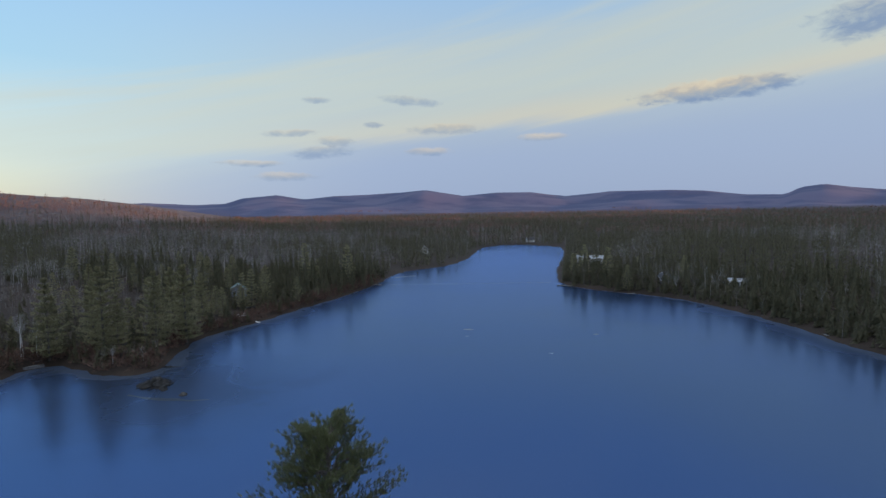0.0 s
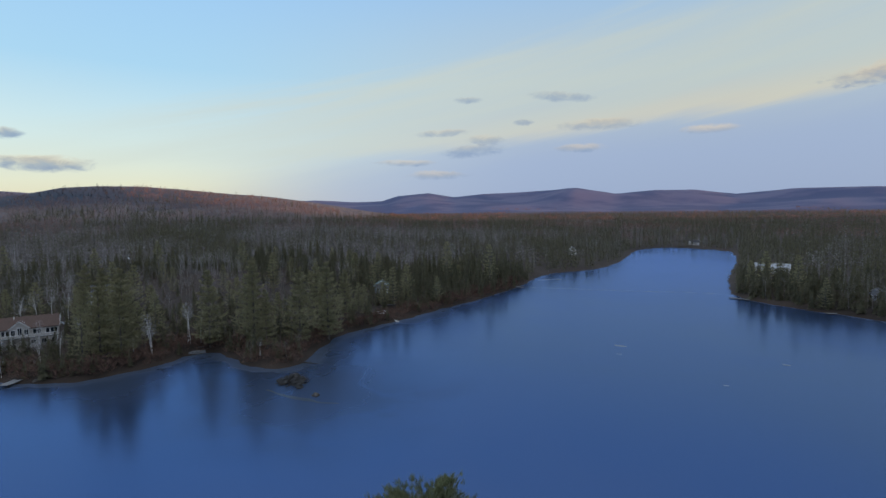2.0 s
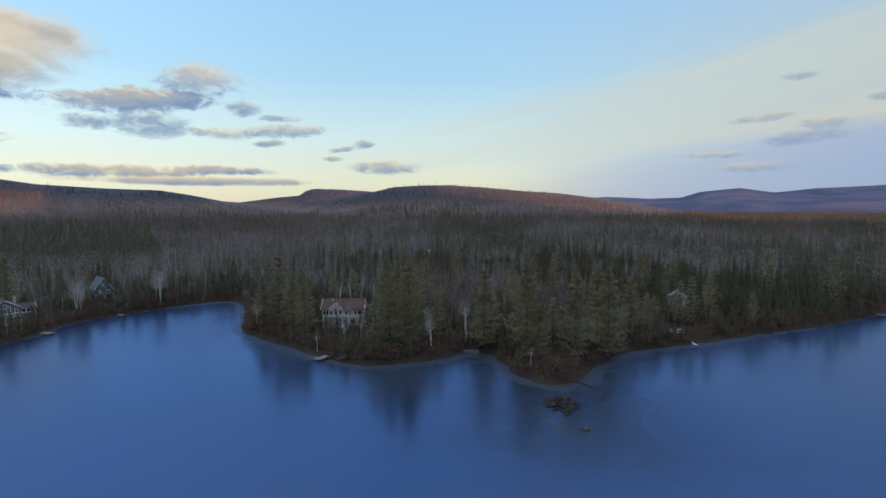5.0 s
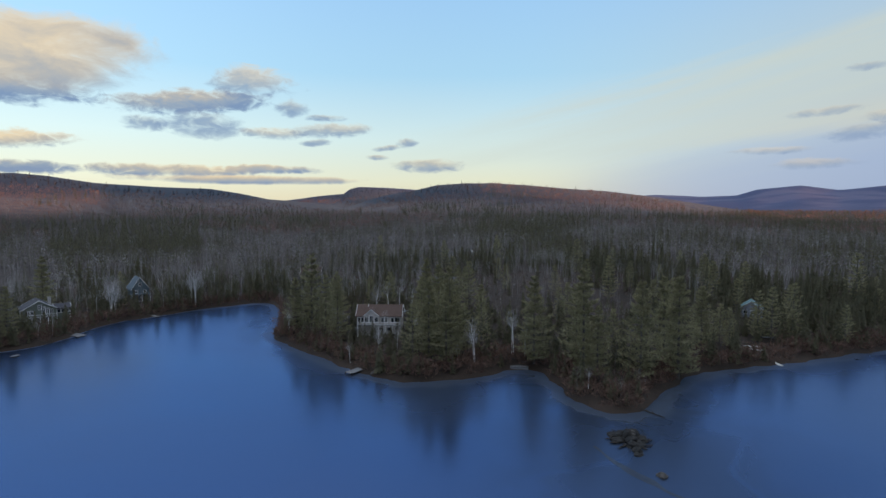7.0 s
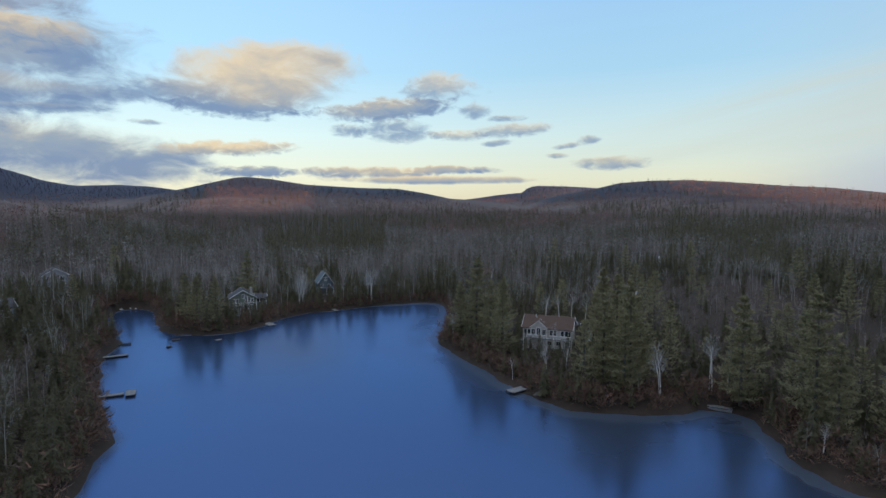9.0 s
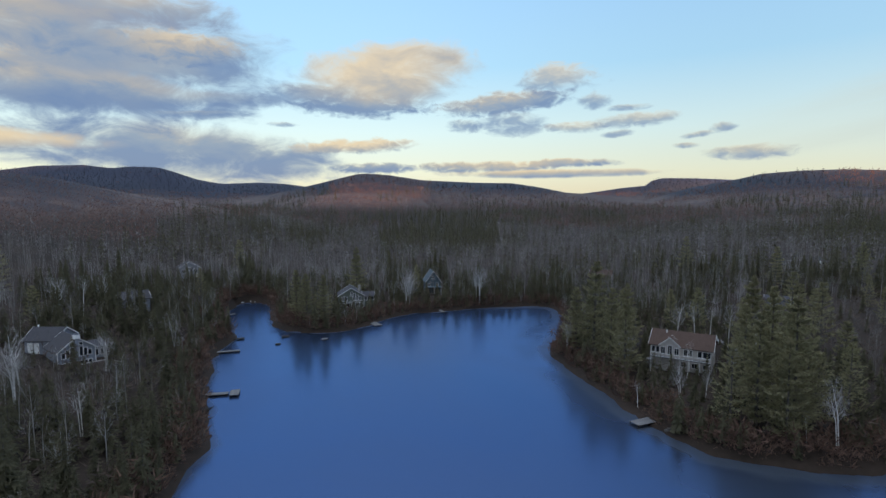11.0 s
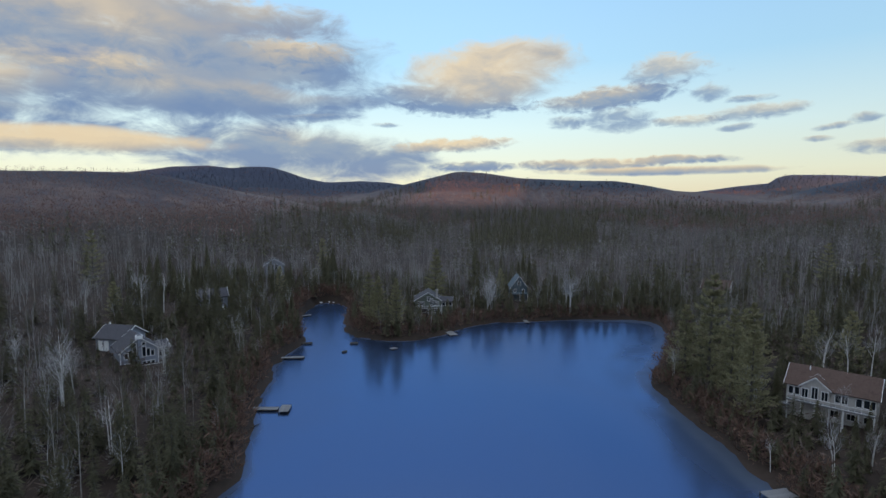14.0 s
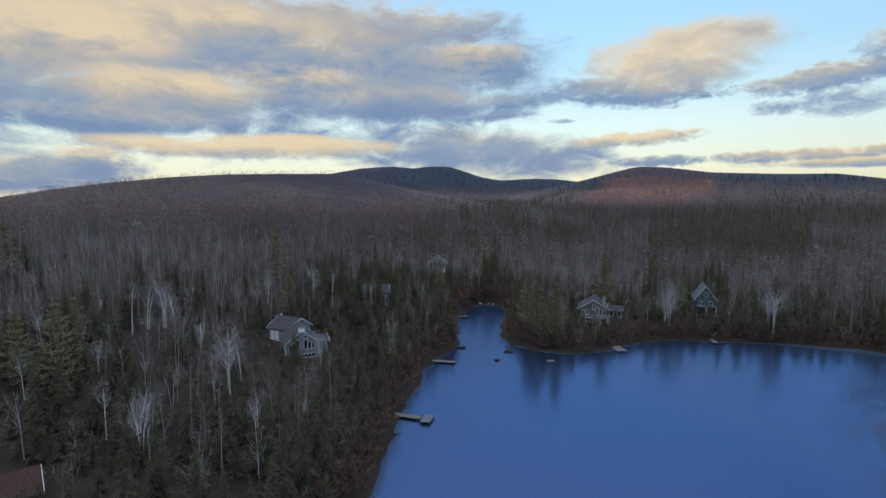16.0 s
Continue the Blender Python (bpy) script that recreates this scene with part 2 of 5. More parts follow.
BIRCH = material("birch_bark", ((0.27, 0.255, 0.245), (0.42, 0.405, 0.395)), 1.5, island=0.2, bump=0.01, space="World")
WHITE_BARK = material("white_birch_bark", ((0.52, 0.50, 0.48), (0.76, 0.745, 0.73)), 1.5, island=0.15, bump=0.01, space="World")
PALE_TWIGS = material("pale_birch_twigs", ((0.25, 0.238, 0.236), (0.37, 0.355, 0.355)), 0.05, island=0.16, space="World")
SHRUB = material("bank_shrub_twigs", ((0.080, 0.046, 0.036), (0.135, 0.078, 0.060)), 0.3, island=0.35, space="World", hue=(0.15, 0.095, 0.068))
# spruce needles for the summits, with the shade there put into their dark blue
SHADED_NEEDLE = material("shaded_summit_needles", ((0.018, 0.023, 0.038), (0.034, 0.038, 0.056)), 0.02, island=0.2, space="World")
GROUND = material("forest_floor", ((0.022, 0.016, 0.012), (0.042, 0.029, 0.022)), 0.06, island=0, bump=0.3, stains=0.4, space="World", fine=14.0)

# ---- the lake's outline and the lie of the land ----
SOUTH_SHORE = [(-132, 24), (-116, 23), (-95, 26), (-60, 38), (-28, 52), (-8, 57), (15, 57), (60, 58), (98, 74), (115, 105)]
EAST_SHORE = [(117, 138), (116, 150), (117, 164), (116, 178), (113, 202), (109, 217), (103, 234), (91, 247), (77, 260), (65, 281), (69, 317), (84, 382), (110, 470), (126, 552), (128, 582)]
NORTH_SHORE = [(103, 617), (74, 628), (56, 610), (40, 580), (22, 462), (12, 420), (-1, 388), (-25, 367), (-34, 340), (-38, 300), (-43, 280), (-50, 254), (-61, 229), (-71, 197), (-77, 184), (-81, 170), (-80, 156)]
POINT_SHORE = [(-76, 141), (-78, 133), (-85, 133), (-93, 137), (-100, 141), (-108, 144), (-113, 139), (-113, 131), (-116, 120), (-120, 113), (-126, 110), (-135, 108), (-145, 105.5), (-158, 106), (-172, 104), (-181, 103), (-190, 106), (-200, 113)]
COVE_SHORE = [(-225, 124), (-246, 128), (-251, 115), (-250, 95), (-245, 78), (-242, 66), (-234, 56), (-225, 51), (-218, 43), (-217, 33), (-222, 25), (-232, 19), (-244, 17), (-258, 15), (-270, 10), (-277, 2), (-270, -4), (-255, -4), (-235, 1), (-222, 6), (-213, 10)]
WEST_SHORE = [(-203, 9), (-196, 8), (-182, 11), (-168, 15), (-158, 17), (-150, 20), (-142, 23)]


def rounded(points):
    """The outline cut at the corners once, so that it bends softly."""
    p = np.array(points, float)
    q = np.roll(p, -1, 0)
    return np.stack([0.75 * p + 0.25 * q, 0.25 * p + 0.75 * q], 1).reshape(-1, 2)


SHORE = rounded(SOUTH_SHORE + EAST_SHORE + NORTH_SHORE + POINT_SHORE + COVE_SHORE + WEST_SHORE)


def wave(x, y, scale, seed):
    """Smooth value noise from 0 to 1 for arrays of places."""
    def rnd(i, j):
        v = np.sin(i * 127.1 + j * 311.7 + seed * 74.7) * 43758.5453
        return v - np.floor(v)
    u, v = x / scale, y / scale
    i, j = np.floor(u), np.floor(v)
    fu, fv = u - i, v - j
    fu, fv = fu * fu * (3 - 2 * fu), fv * fv * (3 - 2 * fv)
    return (rnd(i, j) * (1 - fu) + rnd(i + 1, j) * fu) * (1 - fv) + (rnd(i, j + 1) * (1 - fu) + rnd(i + 1, j + 1) * fu) * fv


def inland(x, y):
    """Metres from the shoreline: above 0 on land, below 0 on the lake."""
    x, y = np.asarray(x, float).ravel(), np.asarray(y, float).ravel()
    a, b = SHORE, np.roll(SHORE, -1, 0)
    out = np.empty(len(x))
    for k in range(0, len(x), 20000):
        px, py = x[k:k + 20000, None], y[k:k + 20000, None]
        ex, ey = (b - a).T
        t = np.clip(((px - a[:, 0]) * ex + (py - a[:, 1]) * ey) / (ex * ex + ey * ey), 0, 1)
        near = np.sqrt((((px - a[:, 0] - t * ex) ** 2) + (py - a[:, 1] - t * ey) ** 2).min(1))
        cross = ((a[:, 1] > py) != (b[:, 1] > py)) & (px < a[:, 0] + (py - a[:, 1]) / np.where(ey == 0, 1e-9, ey) * ex)
        out[k:k + 20000] = np.where(cross.sum(1) % 2 == 1, -near, near)
    return out + (wave(x, y, 5, 1) - 0.5) * 2.2 + (wave(x, y, 2, 2) - 0.5) * 0.9


CENTRE = np.array([-30.0, 45.0])
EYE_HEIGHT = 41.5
# Ridges: distance of the crest, run of the near slope, bearings (to the left of +y) and the crest's height in degrees
# above level, fitted to the skyline in the camera's view
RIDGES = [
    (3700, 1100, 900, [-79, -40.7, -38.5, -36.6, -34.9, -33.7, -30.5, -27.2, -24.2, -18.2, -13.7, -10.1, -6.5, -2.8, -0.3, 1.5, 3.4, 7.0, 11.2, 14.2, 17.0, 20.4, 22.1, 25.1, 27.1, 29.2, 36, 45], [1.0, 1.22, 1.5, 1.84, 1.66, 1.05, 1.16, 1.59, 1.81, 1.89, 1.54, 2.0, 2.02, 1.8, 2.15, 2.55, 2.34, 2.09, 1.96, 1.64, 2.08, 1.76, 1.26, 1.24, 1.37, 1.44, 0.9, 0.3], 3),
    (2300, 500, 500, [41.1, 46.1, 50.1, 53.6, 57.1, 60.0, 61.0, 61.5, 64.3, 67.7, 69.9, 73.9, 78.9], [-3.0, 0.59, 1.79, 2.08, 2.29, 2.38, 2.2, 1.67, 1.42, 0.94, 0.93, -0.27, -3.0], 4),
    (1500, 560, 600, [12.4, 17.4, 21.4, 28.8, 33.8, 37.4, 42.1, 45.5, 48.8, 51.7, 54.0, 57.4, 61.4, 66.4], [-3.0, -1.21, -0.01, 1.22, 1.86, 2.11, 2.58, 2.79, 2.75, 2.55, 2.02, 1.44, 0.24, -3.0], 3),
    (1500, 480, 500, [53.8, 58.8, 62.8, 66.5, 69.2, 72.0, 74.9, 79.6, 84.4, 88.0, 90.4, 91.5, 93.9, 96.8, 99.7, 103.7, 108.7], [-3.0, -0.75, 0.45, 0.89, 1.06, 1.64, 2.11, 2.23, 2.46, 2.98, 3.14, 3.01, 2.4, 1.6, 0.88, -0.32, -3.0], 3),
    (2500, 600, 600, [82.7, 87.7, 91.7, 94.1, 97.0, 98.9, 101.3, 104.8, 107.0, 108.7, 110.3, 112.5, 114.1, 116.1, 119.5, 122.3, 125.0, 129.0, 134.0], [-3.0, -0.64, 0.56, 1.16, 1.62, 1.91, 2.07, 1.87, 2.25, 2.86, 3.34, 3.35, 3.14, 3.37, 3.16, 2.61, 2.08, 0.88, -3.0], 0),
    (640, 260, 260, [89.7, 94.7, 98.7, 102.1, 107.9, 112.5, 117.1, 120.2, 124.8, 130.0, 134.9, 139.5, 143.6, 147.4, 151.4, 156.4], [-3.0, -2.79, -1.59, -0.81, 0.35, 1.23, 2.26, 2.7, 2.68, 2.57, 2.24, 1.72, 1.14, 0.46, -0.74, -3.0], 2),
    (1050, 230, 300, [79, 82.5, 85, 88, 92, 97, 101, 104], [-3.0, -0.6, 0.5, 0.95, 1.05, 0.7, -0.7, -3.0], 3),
    # two unseen ridges behind the camera, added to shade the lake, notched for sun
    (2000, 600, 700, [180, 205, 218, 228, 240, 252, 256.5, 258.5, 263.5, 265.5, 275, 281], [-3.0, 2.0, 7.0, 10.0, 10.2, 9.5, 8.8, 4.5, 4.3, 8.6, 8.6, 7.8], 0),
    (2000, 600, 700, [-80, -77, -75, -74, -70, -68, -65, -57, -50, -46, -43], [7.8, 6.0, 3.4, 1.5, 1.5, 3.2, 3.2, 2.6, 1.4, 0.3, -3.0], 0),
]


def relief(x, y, d):
    """Height of the ground; d is its distance from the shore."""
    x, y = np.asarray(x, float).ravel(), np.asarray(y, float).ravel()
    rx, ry = x - CENTRE[0], y - CENTRE[1]
    r, bearing = np.hypot(rx, ry), np.degrees(np.arctan2(-rx, ry))
    bearing = np.where(bearing < -80, bearing + 360, bearing)
    plateau = np.interp(bearing, [-30, 0, 45, 58, 68, 104, 112, 130], [11, 13, 17, 13, 6, 5, 11, 17])
    land = 0.35 + 0.9 * np.clip(d / 3.0, 0, 1) + plateau * (1 - np.exp(-np.maximum(d, 0) / 230)) + 0.5 * (wave(x, y, 14, 3) - 0.5) * np.clip(d / 10, 0, 1) + 5 * (wave(x, y, 130, 4) - 0.4) * np.clip(d / 150, 0, 1)
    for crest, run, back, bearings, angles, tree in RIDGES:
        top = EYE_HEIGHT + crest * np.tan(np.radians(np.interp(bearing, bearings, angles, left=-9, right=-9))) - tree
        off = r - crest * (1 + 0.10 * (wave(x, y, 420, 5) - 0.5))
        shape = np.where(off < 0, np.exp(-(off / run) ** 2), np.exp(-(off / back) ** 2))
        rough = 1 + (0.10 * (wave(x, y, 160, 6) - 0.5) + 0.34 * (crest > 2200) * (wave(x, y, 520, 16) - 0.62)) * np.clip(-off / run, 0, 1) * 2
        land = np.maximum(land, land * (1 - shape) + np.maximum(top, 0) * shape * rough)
    return np.where(d > 0, land, np.maximum(-3, 0.35 + d * 0.35))


def ground_at(x, y):
    d = inland([x], [y])
    return float(relief([x], [y], d)[0])


def mesh_of(name, verts, faces, mats, index=None, smooth_faces=True):
    """A mesh from arrays: faces all of three or all of four corners."""
    me = bpy.data.meshes.new(name)
    verts, faces = np.asarray(verts, np.float32), np.asarray(faces, np.int32)
    me.vertices.add(len(verts))
    me.vertices.foreach_set("co", verts.ravel())
    me.loops.add(faces.size)
    me.loops.foreach_set("vertex_index", faces.ravel())
    me.polygons.add(len(faces))
    me.polygons.foreach_set("loop_start", np.arange(0, faces.size, faces.shape[1], dtype=np.int32))
    if index is not None:
        me.polygons.foreach_set("material_index", np.asarray(index, np.int32))
    me.polygons.foreach_set("use_smooth", np.full(len(faces), smooth_faces))
    for m in mats:
        me.materials.append(m)
    me.update(calc_edges=True)
    return me


# far slopes: the closed canopy of bare hardwoods, bluish where haze is put into the colour
n = add_nodes(GROUND.node_tree)
floor_shader = GROUND.node_tree.nodes["Principled BSDF"]
floor_colour = floor_shader.inputs["Base Color"].links[0].from_socket
where = n("ShaderNodeNewGeometry").outputs["Position"]
level = n("ShaderNodeSeparateXYZ", {0: where}).outputs[2]
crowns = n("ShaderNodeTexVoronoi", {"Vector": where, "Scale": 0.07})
stands = n("ShaderNodeTexNoise", {"Vector": where, "Scale": 0.004, "Detail": 5.0})
canopy = mixed(n, smooth(n, stands.outputs[0], 0.4, 0.62), (0.100, 0.072, 0.066, 1), (0.145, 0.106, 0.094, 1))
# crowns darker towards their edges, in the colour
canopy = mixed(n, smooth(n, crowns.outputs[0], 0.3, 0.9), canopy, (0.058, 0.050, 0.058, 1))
# summits of the western hills darkened in the colour, in place of shade
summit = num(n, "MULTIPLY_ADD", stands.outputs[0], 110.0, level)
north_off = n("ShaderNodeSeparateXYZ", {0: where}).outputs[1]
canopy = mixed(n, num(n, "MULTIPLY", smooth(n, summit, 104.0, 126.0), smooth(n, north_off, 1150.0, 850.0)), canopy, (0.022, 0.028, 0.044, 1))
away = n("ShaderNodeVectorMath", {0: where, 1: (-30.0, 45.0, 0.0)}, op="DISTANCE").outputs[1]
# distance haze put into the base colour, darkened further on the western side
haze_tint = mixed(n, smooth(n, stands.outputs[0], 0.42, 0.6), (0.046, 0.056, 0.118, 1), (0.092, 0.088, 0.150, 1))
haze_tint = mixed(n, smooth(n, north_off, 1500.0, 1000.0), haze_tint, (0.026, 0.032, 0.058, 1))
canopy = mixed(n, smooth(n, away, 1800.0, 2300.0), canopy, haze_tint)
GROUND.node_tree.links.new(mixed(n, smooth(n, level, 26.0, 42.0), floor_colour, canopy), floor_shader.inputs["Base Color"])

turns = np.radians(np.r_[np.arange(-50, 160, 0.55), np.arange(160, 310, 1.25)])
rings = np.r_[0, np.geomspace(6, 60, 10), np.arange(62, 330, 3.2), np.geomspace(332, 4700, 96)]
tg, rg = np.meshgrid(turns, rings)
gx, gy = CENTRE[0] - np.sin(tg) * rg, CENTRE[1] + np.cos(tg) * rg
gd = inland(gx, gy)
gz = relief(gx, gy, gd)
na, nr = len(turns), len(rings)
i, j = np.meshgrid(np.arange(na), np.arange(nr - 1))
k = (i + 1) % na
quads = np.stack([j * na + i, (j + 1) * na + i, (j + 1) * na + k, j * na + k], -1).reshape(-1, 4)[:, ::-1]
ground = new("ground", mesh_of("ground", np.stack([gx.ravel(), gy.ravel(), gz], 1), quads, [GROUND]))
tagged(ground, "brown leaf-littered forest floor rising into wooded hills", "ground", kind="structure")

ICE = bpy.data.materials.new("lake_ice")
ICE.use_nodes = True
ICE.node_tree.nodes.clear()
n = add_nodes(ICE.node_tree)
spot = n("ShaderNodeNewGeometry").outputs["Position"]
patches = n("ShaderNodeTexNoise", {"Vector": spot, "Scale": 0.016, "Detail": 5.0, "Roughness": 0.55, "Distortion": 0.8})
fine_ice = n("ShaderNodeTexNoise", {"Vector": spot, "Scale": 0.35, "Detail": 4.0})
ice_colour = mixed(n, smooth(n, patches.outputs[0], 0.35, 0.68), (0.012, 0.018, 0.034, 1), (0.018, 0.026, 0.047, 1))
ripple = n("ShaderNodeBump", {"Strength": 0.25, "Distance": 0.02, "Height": fine_ice.outputs[0]}).outputs[0]
# frosted grey ice round the point and in patches, crossed by clear streaks
def within(x, y, reach):
    far = n("ShaderNodeVectorMath", {0: spot, 1: (x, y, 0.0)}, op="DISTANCE").outputs[1]
    return num(n, "SUBTRACT", 1.0, num(n, "DIVIDE", far, reach))


frost = num(n, "MAXIMUM", num(n, "MAXIMUM", within(-64, 120, 44), within(-112, 112, 30)), within(-84, 172, 30))
swirls = n("ShaderNodeTexNoise", {"Vector": spot, "Scale": 0.03, "Detail": 3.0, "Roughness": 0.5, "Distortion": 0.5})
frost = smooth(n, num(n, "MULTIPLY_ADD", num(n, "SUBTRACT", swirls.outputs[0], 0.5), 1.0, frost), 0.0, 1.0)
streak_off = num(n, "ABSOLUTE", num(n, "SUBTRACT", swirls.outputs[0], 0.53))
clear = num(n, "MULTIPLY_ADD", smooth(n, streak_off, 0.0, 0.03), 0.3, 0.7)
frost = num(n, "MULTIPLY", num(n, "MULTIPLY", frost, clear), 0.7)
# the rim of older, paler ice, widest round the point
off = n("ShaderNodeAttribute")
off.attribute_name = "off_shore"
wander = n("ShaderNodeTexNoise", {"Vector": spot, "Scale": 0.12, "Detail": 3.0})
spot_xy = n("ShaderNodeSeparateXYZ", {0: spot}).outputs
round_point = num(n, "MULTIPLY", smooth(n, spot_xy[1], 85.0, 105.0), smooth(n, spot_xy[1], 260.0, 200.0))
reach = num(n, "MULTIPLY_ADD", round_point, 2.6, num(n, "MULTIPLY_ADD", wander.outputs[0], 4.2, -0.6))
past = num(n, "SUBTRACT", off.outputs["Fac"], reach)
rim_ice = num(n, "MULTIPLY", smooth(n, past, 1.8, -1.2), num(n, "MULTIPLY_ADD", fine_ice.outputs[0], 0.5, 0.45))
milky = num(n, "MULTIPLY", num(n, "MULTIPLY", smooth(n, past, 13.0, 2.0), round_point), smooth(n, swirls.outputs[0], 0.36, 0.6))
frost = num(n, "MAXIMUM", frost, num(n, "MULTIPLY", milky, 0.75))
haze_patch = num(n, "MULTIPLY", smooth(n, patches.outputs[0], 0.45, 0.75), 0.10)
frost = num(n, "MAXIMUM", frost, haze_patch)
ice_colour = mixed(n, frost, ice_colour, (0.027, 0.035, 0.044, 1))
ice_colour = mixed(n, rim_ice, ice_colour, (0.056, 0.068, 0.084, 1))
frost = num(n, "MAXIMUM", frost, rim_ice)
deep = n("ShaderNodeBsdfDiffuse", {"Color": ice_colour, "Normal": ripple})
gloss = n("ShaderNodeBsdfGlossy", {"Color": (0.335, 0.53, 1.0, 1), "Roughness": num(n, "MULTIPLY_ADD", frost, 0.16, num(n, "MULTIPLY_ADD", patches.outputs[0], 0.20, 0.105)), "Normal": ripple})
mirror = n("ShaderNodeFresnel", {"IOR": 2.55, "Normal": ripple})
shine = num(n, "MULTIPLY", mirror.outputs[0], num(n, "SUBTRACT", 1.0, num(n, "MULTIPLY", frost, 0.70)))
ice_shader = n("ShaderNodeMixShader", {0: shine, 1: deep.outputs[0], 2: gloss.outputs[0]})
n("ShaderNodeOutputMaterial", {0: ice_shader.outputs[0]})
lx, ly = np.meshgrid(np.linspace(-330, 190, 149), np.linspace(-20, 700, 181))
i, j = np.meshgrid(np.arange(148), np.arange(180))
lq = np.stack([j * 149 + i, j * 149 + i + 1, (j + 1) * 149 + i + 1, (j + 1) * 149 + i], -1).reshape(-1, 4)
from_shore = inland(lx, ly)
keep = (from_shore[lq] < 8).any(1)
lake = new("water", mesh_of("water", np.stack([lx.ravel(), ly.ravel(), 0 * lx.ravel()], 1), lq[keep], [ICE]))
lake.data.attributes.new("off_shore", "FLOAT", "POINT").data.foreach_set("value", -from_shore.astype(np.float32))
tagged(lake, "blue lake under a smooth sheet of young ice", "lake ice", kind="structure")

# ---- trees: patterns of triangles, which the woods and the single trees share ----
class Pattern:
    """Points and triangles of a tree, with trunk (0) and crown (1) told apart."""
    def __init__(self):
        self.v, self.f, self.m = [], [], []

    def tri(self, a, b, c, m):
        k = len(self.v)
        self.v += [a, b, c]
        self.f.append((k, k + 1, k + 2))
        self.m.append(m)

    def limb(self, a, b, ra, rb, m, sides=3):
        a, b = np.array(a, float), np.array(b, float)
        w = (b - a) / (np.linalg.norm(b - a) + 1e-9)
        u = np.cross(w, (0.3, 0.9, 0.2))
        u /= np.linalg.norm(u)
        s = np.cross(w, u)
        k = len(self.v)
        for q in range(sides):
            c, z = math.cos(2 * math.pi * q / sides), math.sin(2 * math.pi * q / sides)
            self.v += [tuple(a + ra * (c * u + z * s)), tuple(b + rb * (c * u + z * s))]
        for q in range(sides):
            p, r = k + 2 * q, k + 2 * ((q + 1) % sides)
            self.f += [(p, r, r + 1), (p, r + 1, p + 1)]
            self.m += [m, m]

    def twig(self, a, b, w, m=1):
        a, b = np.array(a, float), np.array(b, float)
        side = np.cross(b - a, RNG.normal(size=3))
        side *= w / (np.linalg.norm(side) + 1e-9)
        self.tri(tuple(a - side), tuple(a + side), tuple(b), m)

    def blade(self, a, b, w, face, m=1):
        """A needle fan or leaf from a to b whose flat side looks along face."""
        a, b = np.array(a, float), np.array(b, float)
        side = np.cross(b - a, np.array(face) + RNG.normal(size=3) * 0.3)
        side *= w / (np.linalg.norm(side) + 1e-9)
        self.tri(tuple(a - side), tuple(a + side), tuple(b), m)

    def arrays(self):
        return np.array(self.v, np.float32), np.array(self.f, np.int32), np.array(self.m, np.int32)


RNG = np.random.default_rng(7)


def spruce_pattern(tall, wide, levels, round_, fold=True):
    """A narrow fir: drooping fans of needles in many tiers."""
    p = Pattern()
    p.limb((0, 0, -0.6), (0, 0, tall * 0.93), wide * 0.055, 0.03, 0, 4 if fold else 3)
    for lv in range(levels):
        s = lv / levels
        z0 = tall * (0.07 + 0.90 * s)
        reach = wide * 0.5 * (1 - s) ** 0.8 + 0.18
        for q in range(round_):
            a = 2 * math.pi * (q + RNG.uniform(-0.3, 0.3)) / round_ + lv * 1.3
            l = reach * RNG.uniform(0.65, 1.18)
            half = max(0.16, l * RNG.uniform(0.26, 0.42)) * (1.0 if fold or round_ < 9 else 0.72)
            c, sn = math.cos(a), math.sin(a)
            z = z0 + RNG.uniform(-0.3, 0.3)
            tip = (c * l, sn * l, z - l * RNG.uniform(0.2, 0.5))
            root = (0, 0, z + tall * 0.05)
            mid = (c * l * 0.9, sn * l * 0.9, z - l * 0.25) if not fold else (c * l * 0.55, sn * l * 0.55, z + 0.018 * tall)
            left, right = (mid[0] - sn * half, mid[1] + c * half, mid[2] - half * 0.6), (mid[0] + sn * half, mid[1] - c * half, mid[2] - half * 0.6)
            if fold:
                p.tri(root, left, tip, 1)
                p.tri(root, tip, right, 1)
            else:
                p.tri(root, left, right, 1)
    p.tri((0.12, 0, tall * 0.88), (-0.12, 0.05, tall * 0.88), (0, 0, tall), 1)
    return p.arrays()


def fir_pattern(tall, wide, levels, round_):
    """A fir seen from near: drooping boughs, each a narrow spray with side sprays, ragged towards the top."""
    p = Pattern()
    p.limb((0, 0, -0.6), (0, 0, tall * 0.95), wide * 0.045, 0.02, 0, 5)
    for lv in range(levels):
        s = (lv + RNG.uniform(-0.3, 0.3)) / levels
        for q in range(round_):
            a = 2 * math.pi * (q + RNG.uniform(-0.45, 0.45)) / round_ + lv * 2.4
            l = (wide * 0.5 * max(0.0, 1 - s) ** 0.75 + 0.15) * RNG.uniform(0.5, 1.2)
            root = np.array([0, 0, tall * (0.06 + 0.91 * s) + l * 0.25])
            droop = RNG.uniform(0.15, 0.55) - 0.35 * s
            out = np.array([math.cos(a), math.sin(a), 0.0])
            across = np.array([-math.sin(a), math.cos(a), 0.0])
            tip = root + out * l - (0, 0, l * droop)
            face = out * 0.45 + (0, 0, 0.9)
            p.blade(root, tip, max(0.10, l * 0.13), face)
            for side in (-1, 1):
                c = root + (tip - root) * RNG.uniform(0.3, 0.6)
                p.blade(c, c + out * l * 0.34 + side * across * l * RNG.uniform(0.25, 0.45) - (0, 0, l * RNG.uniform(0.12, 0.35)), max(0.08, l * 0.10), face)
    return p.arrays()


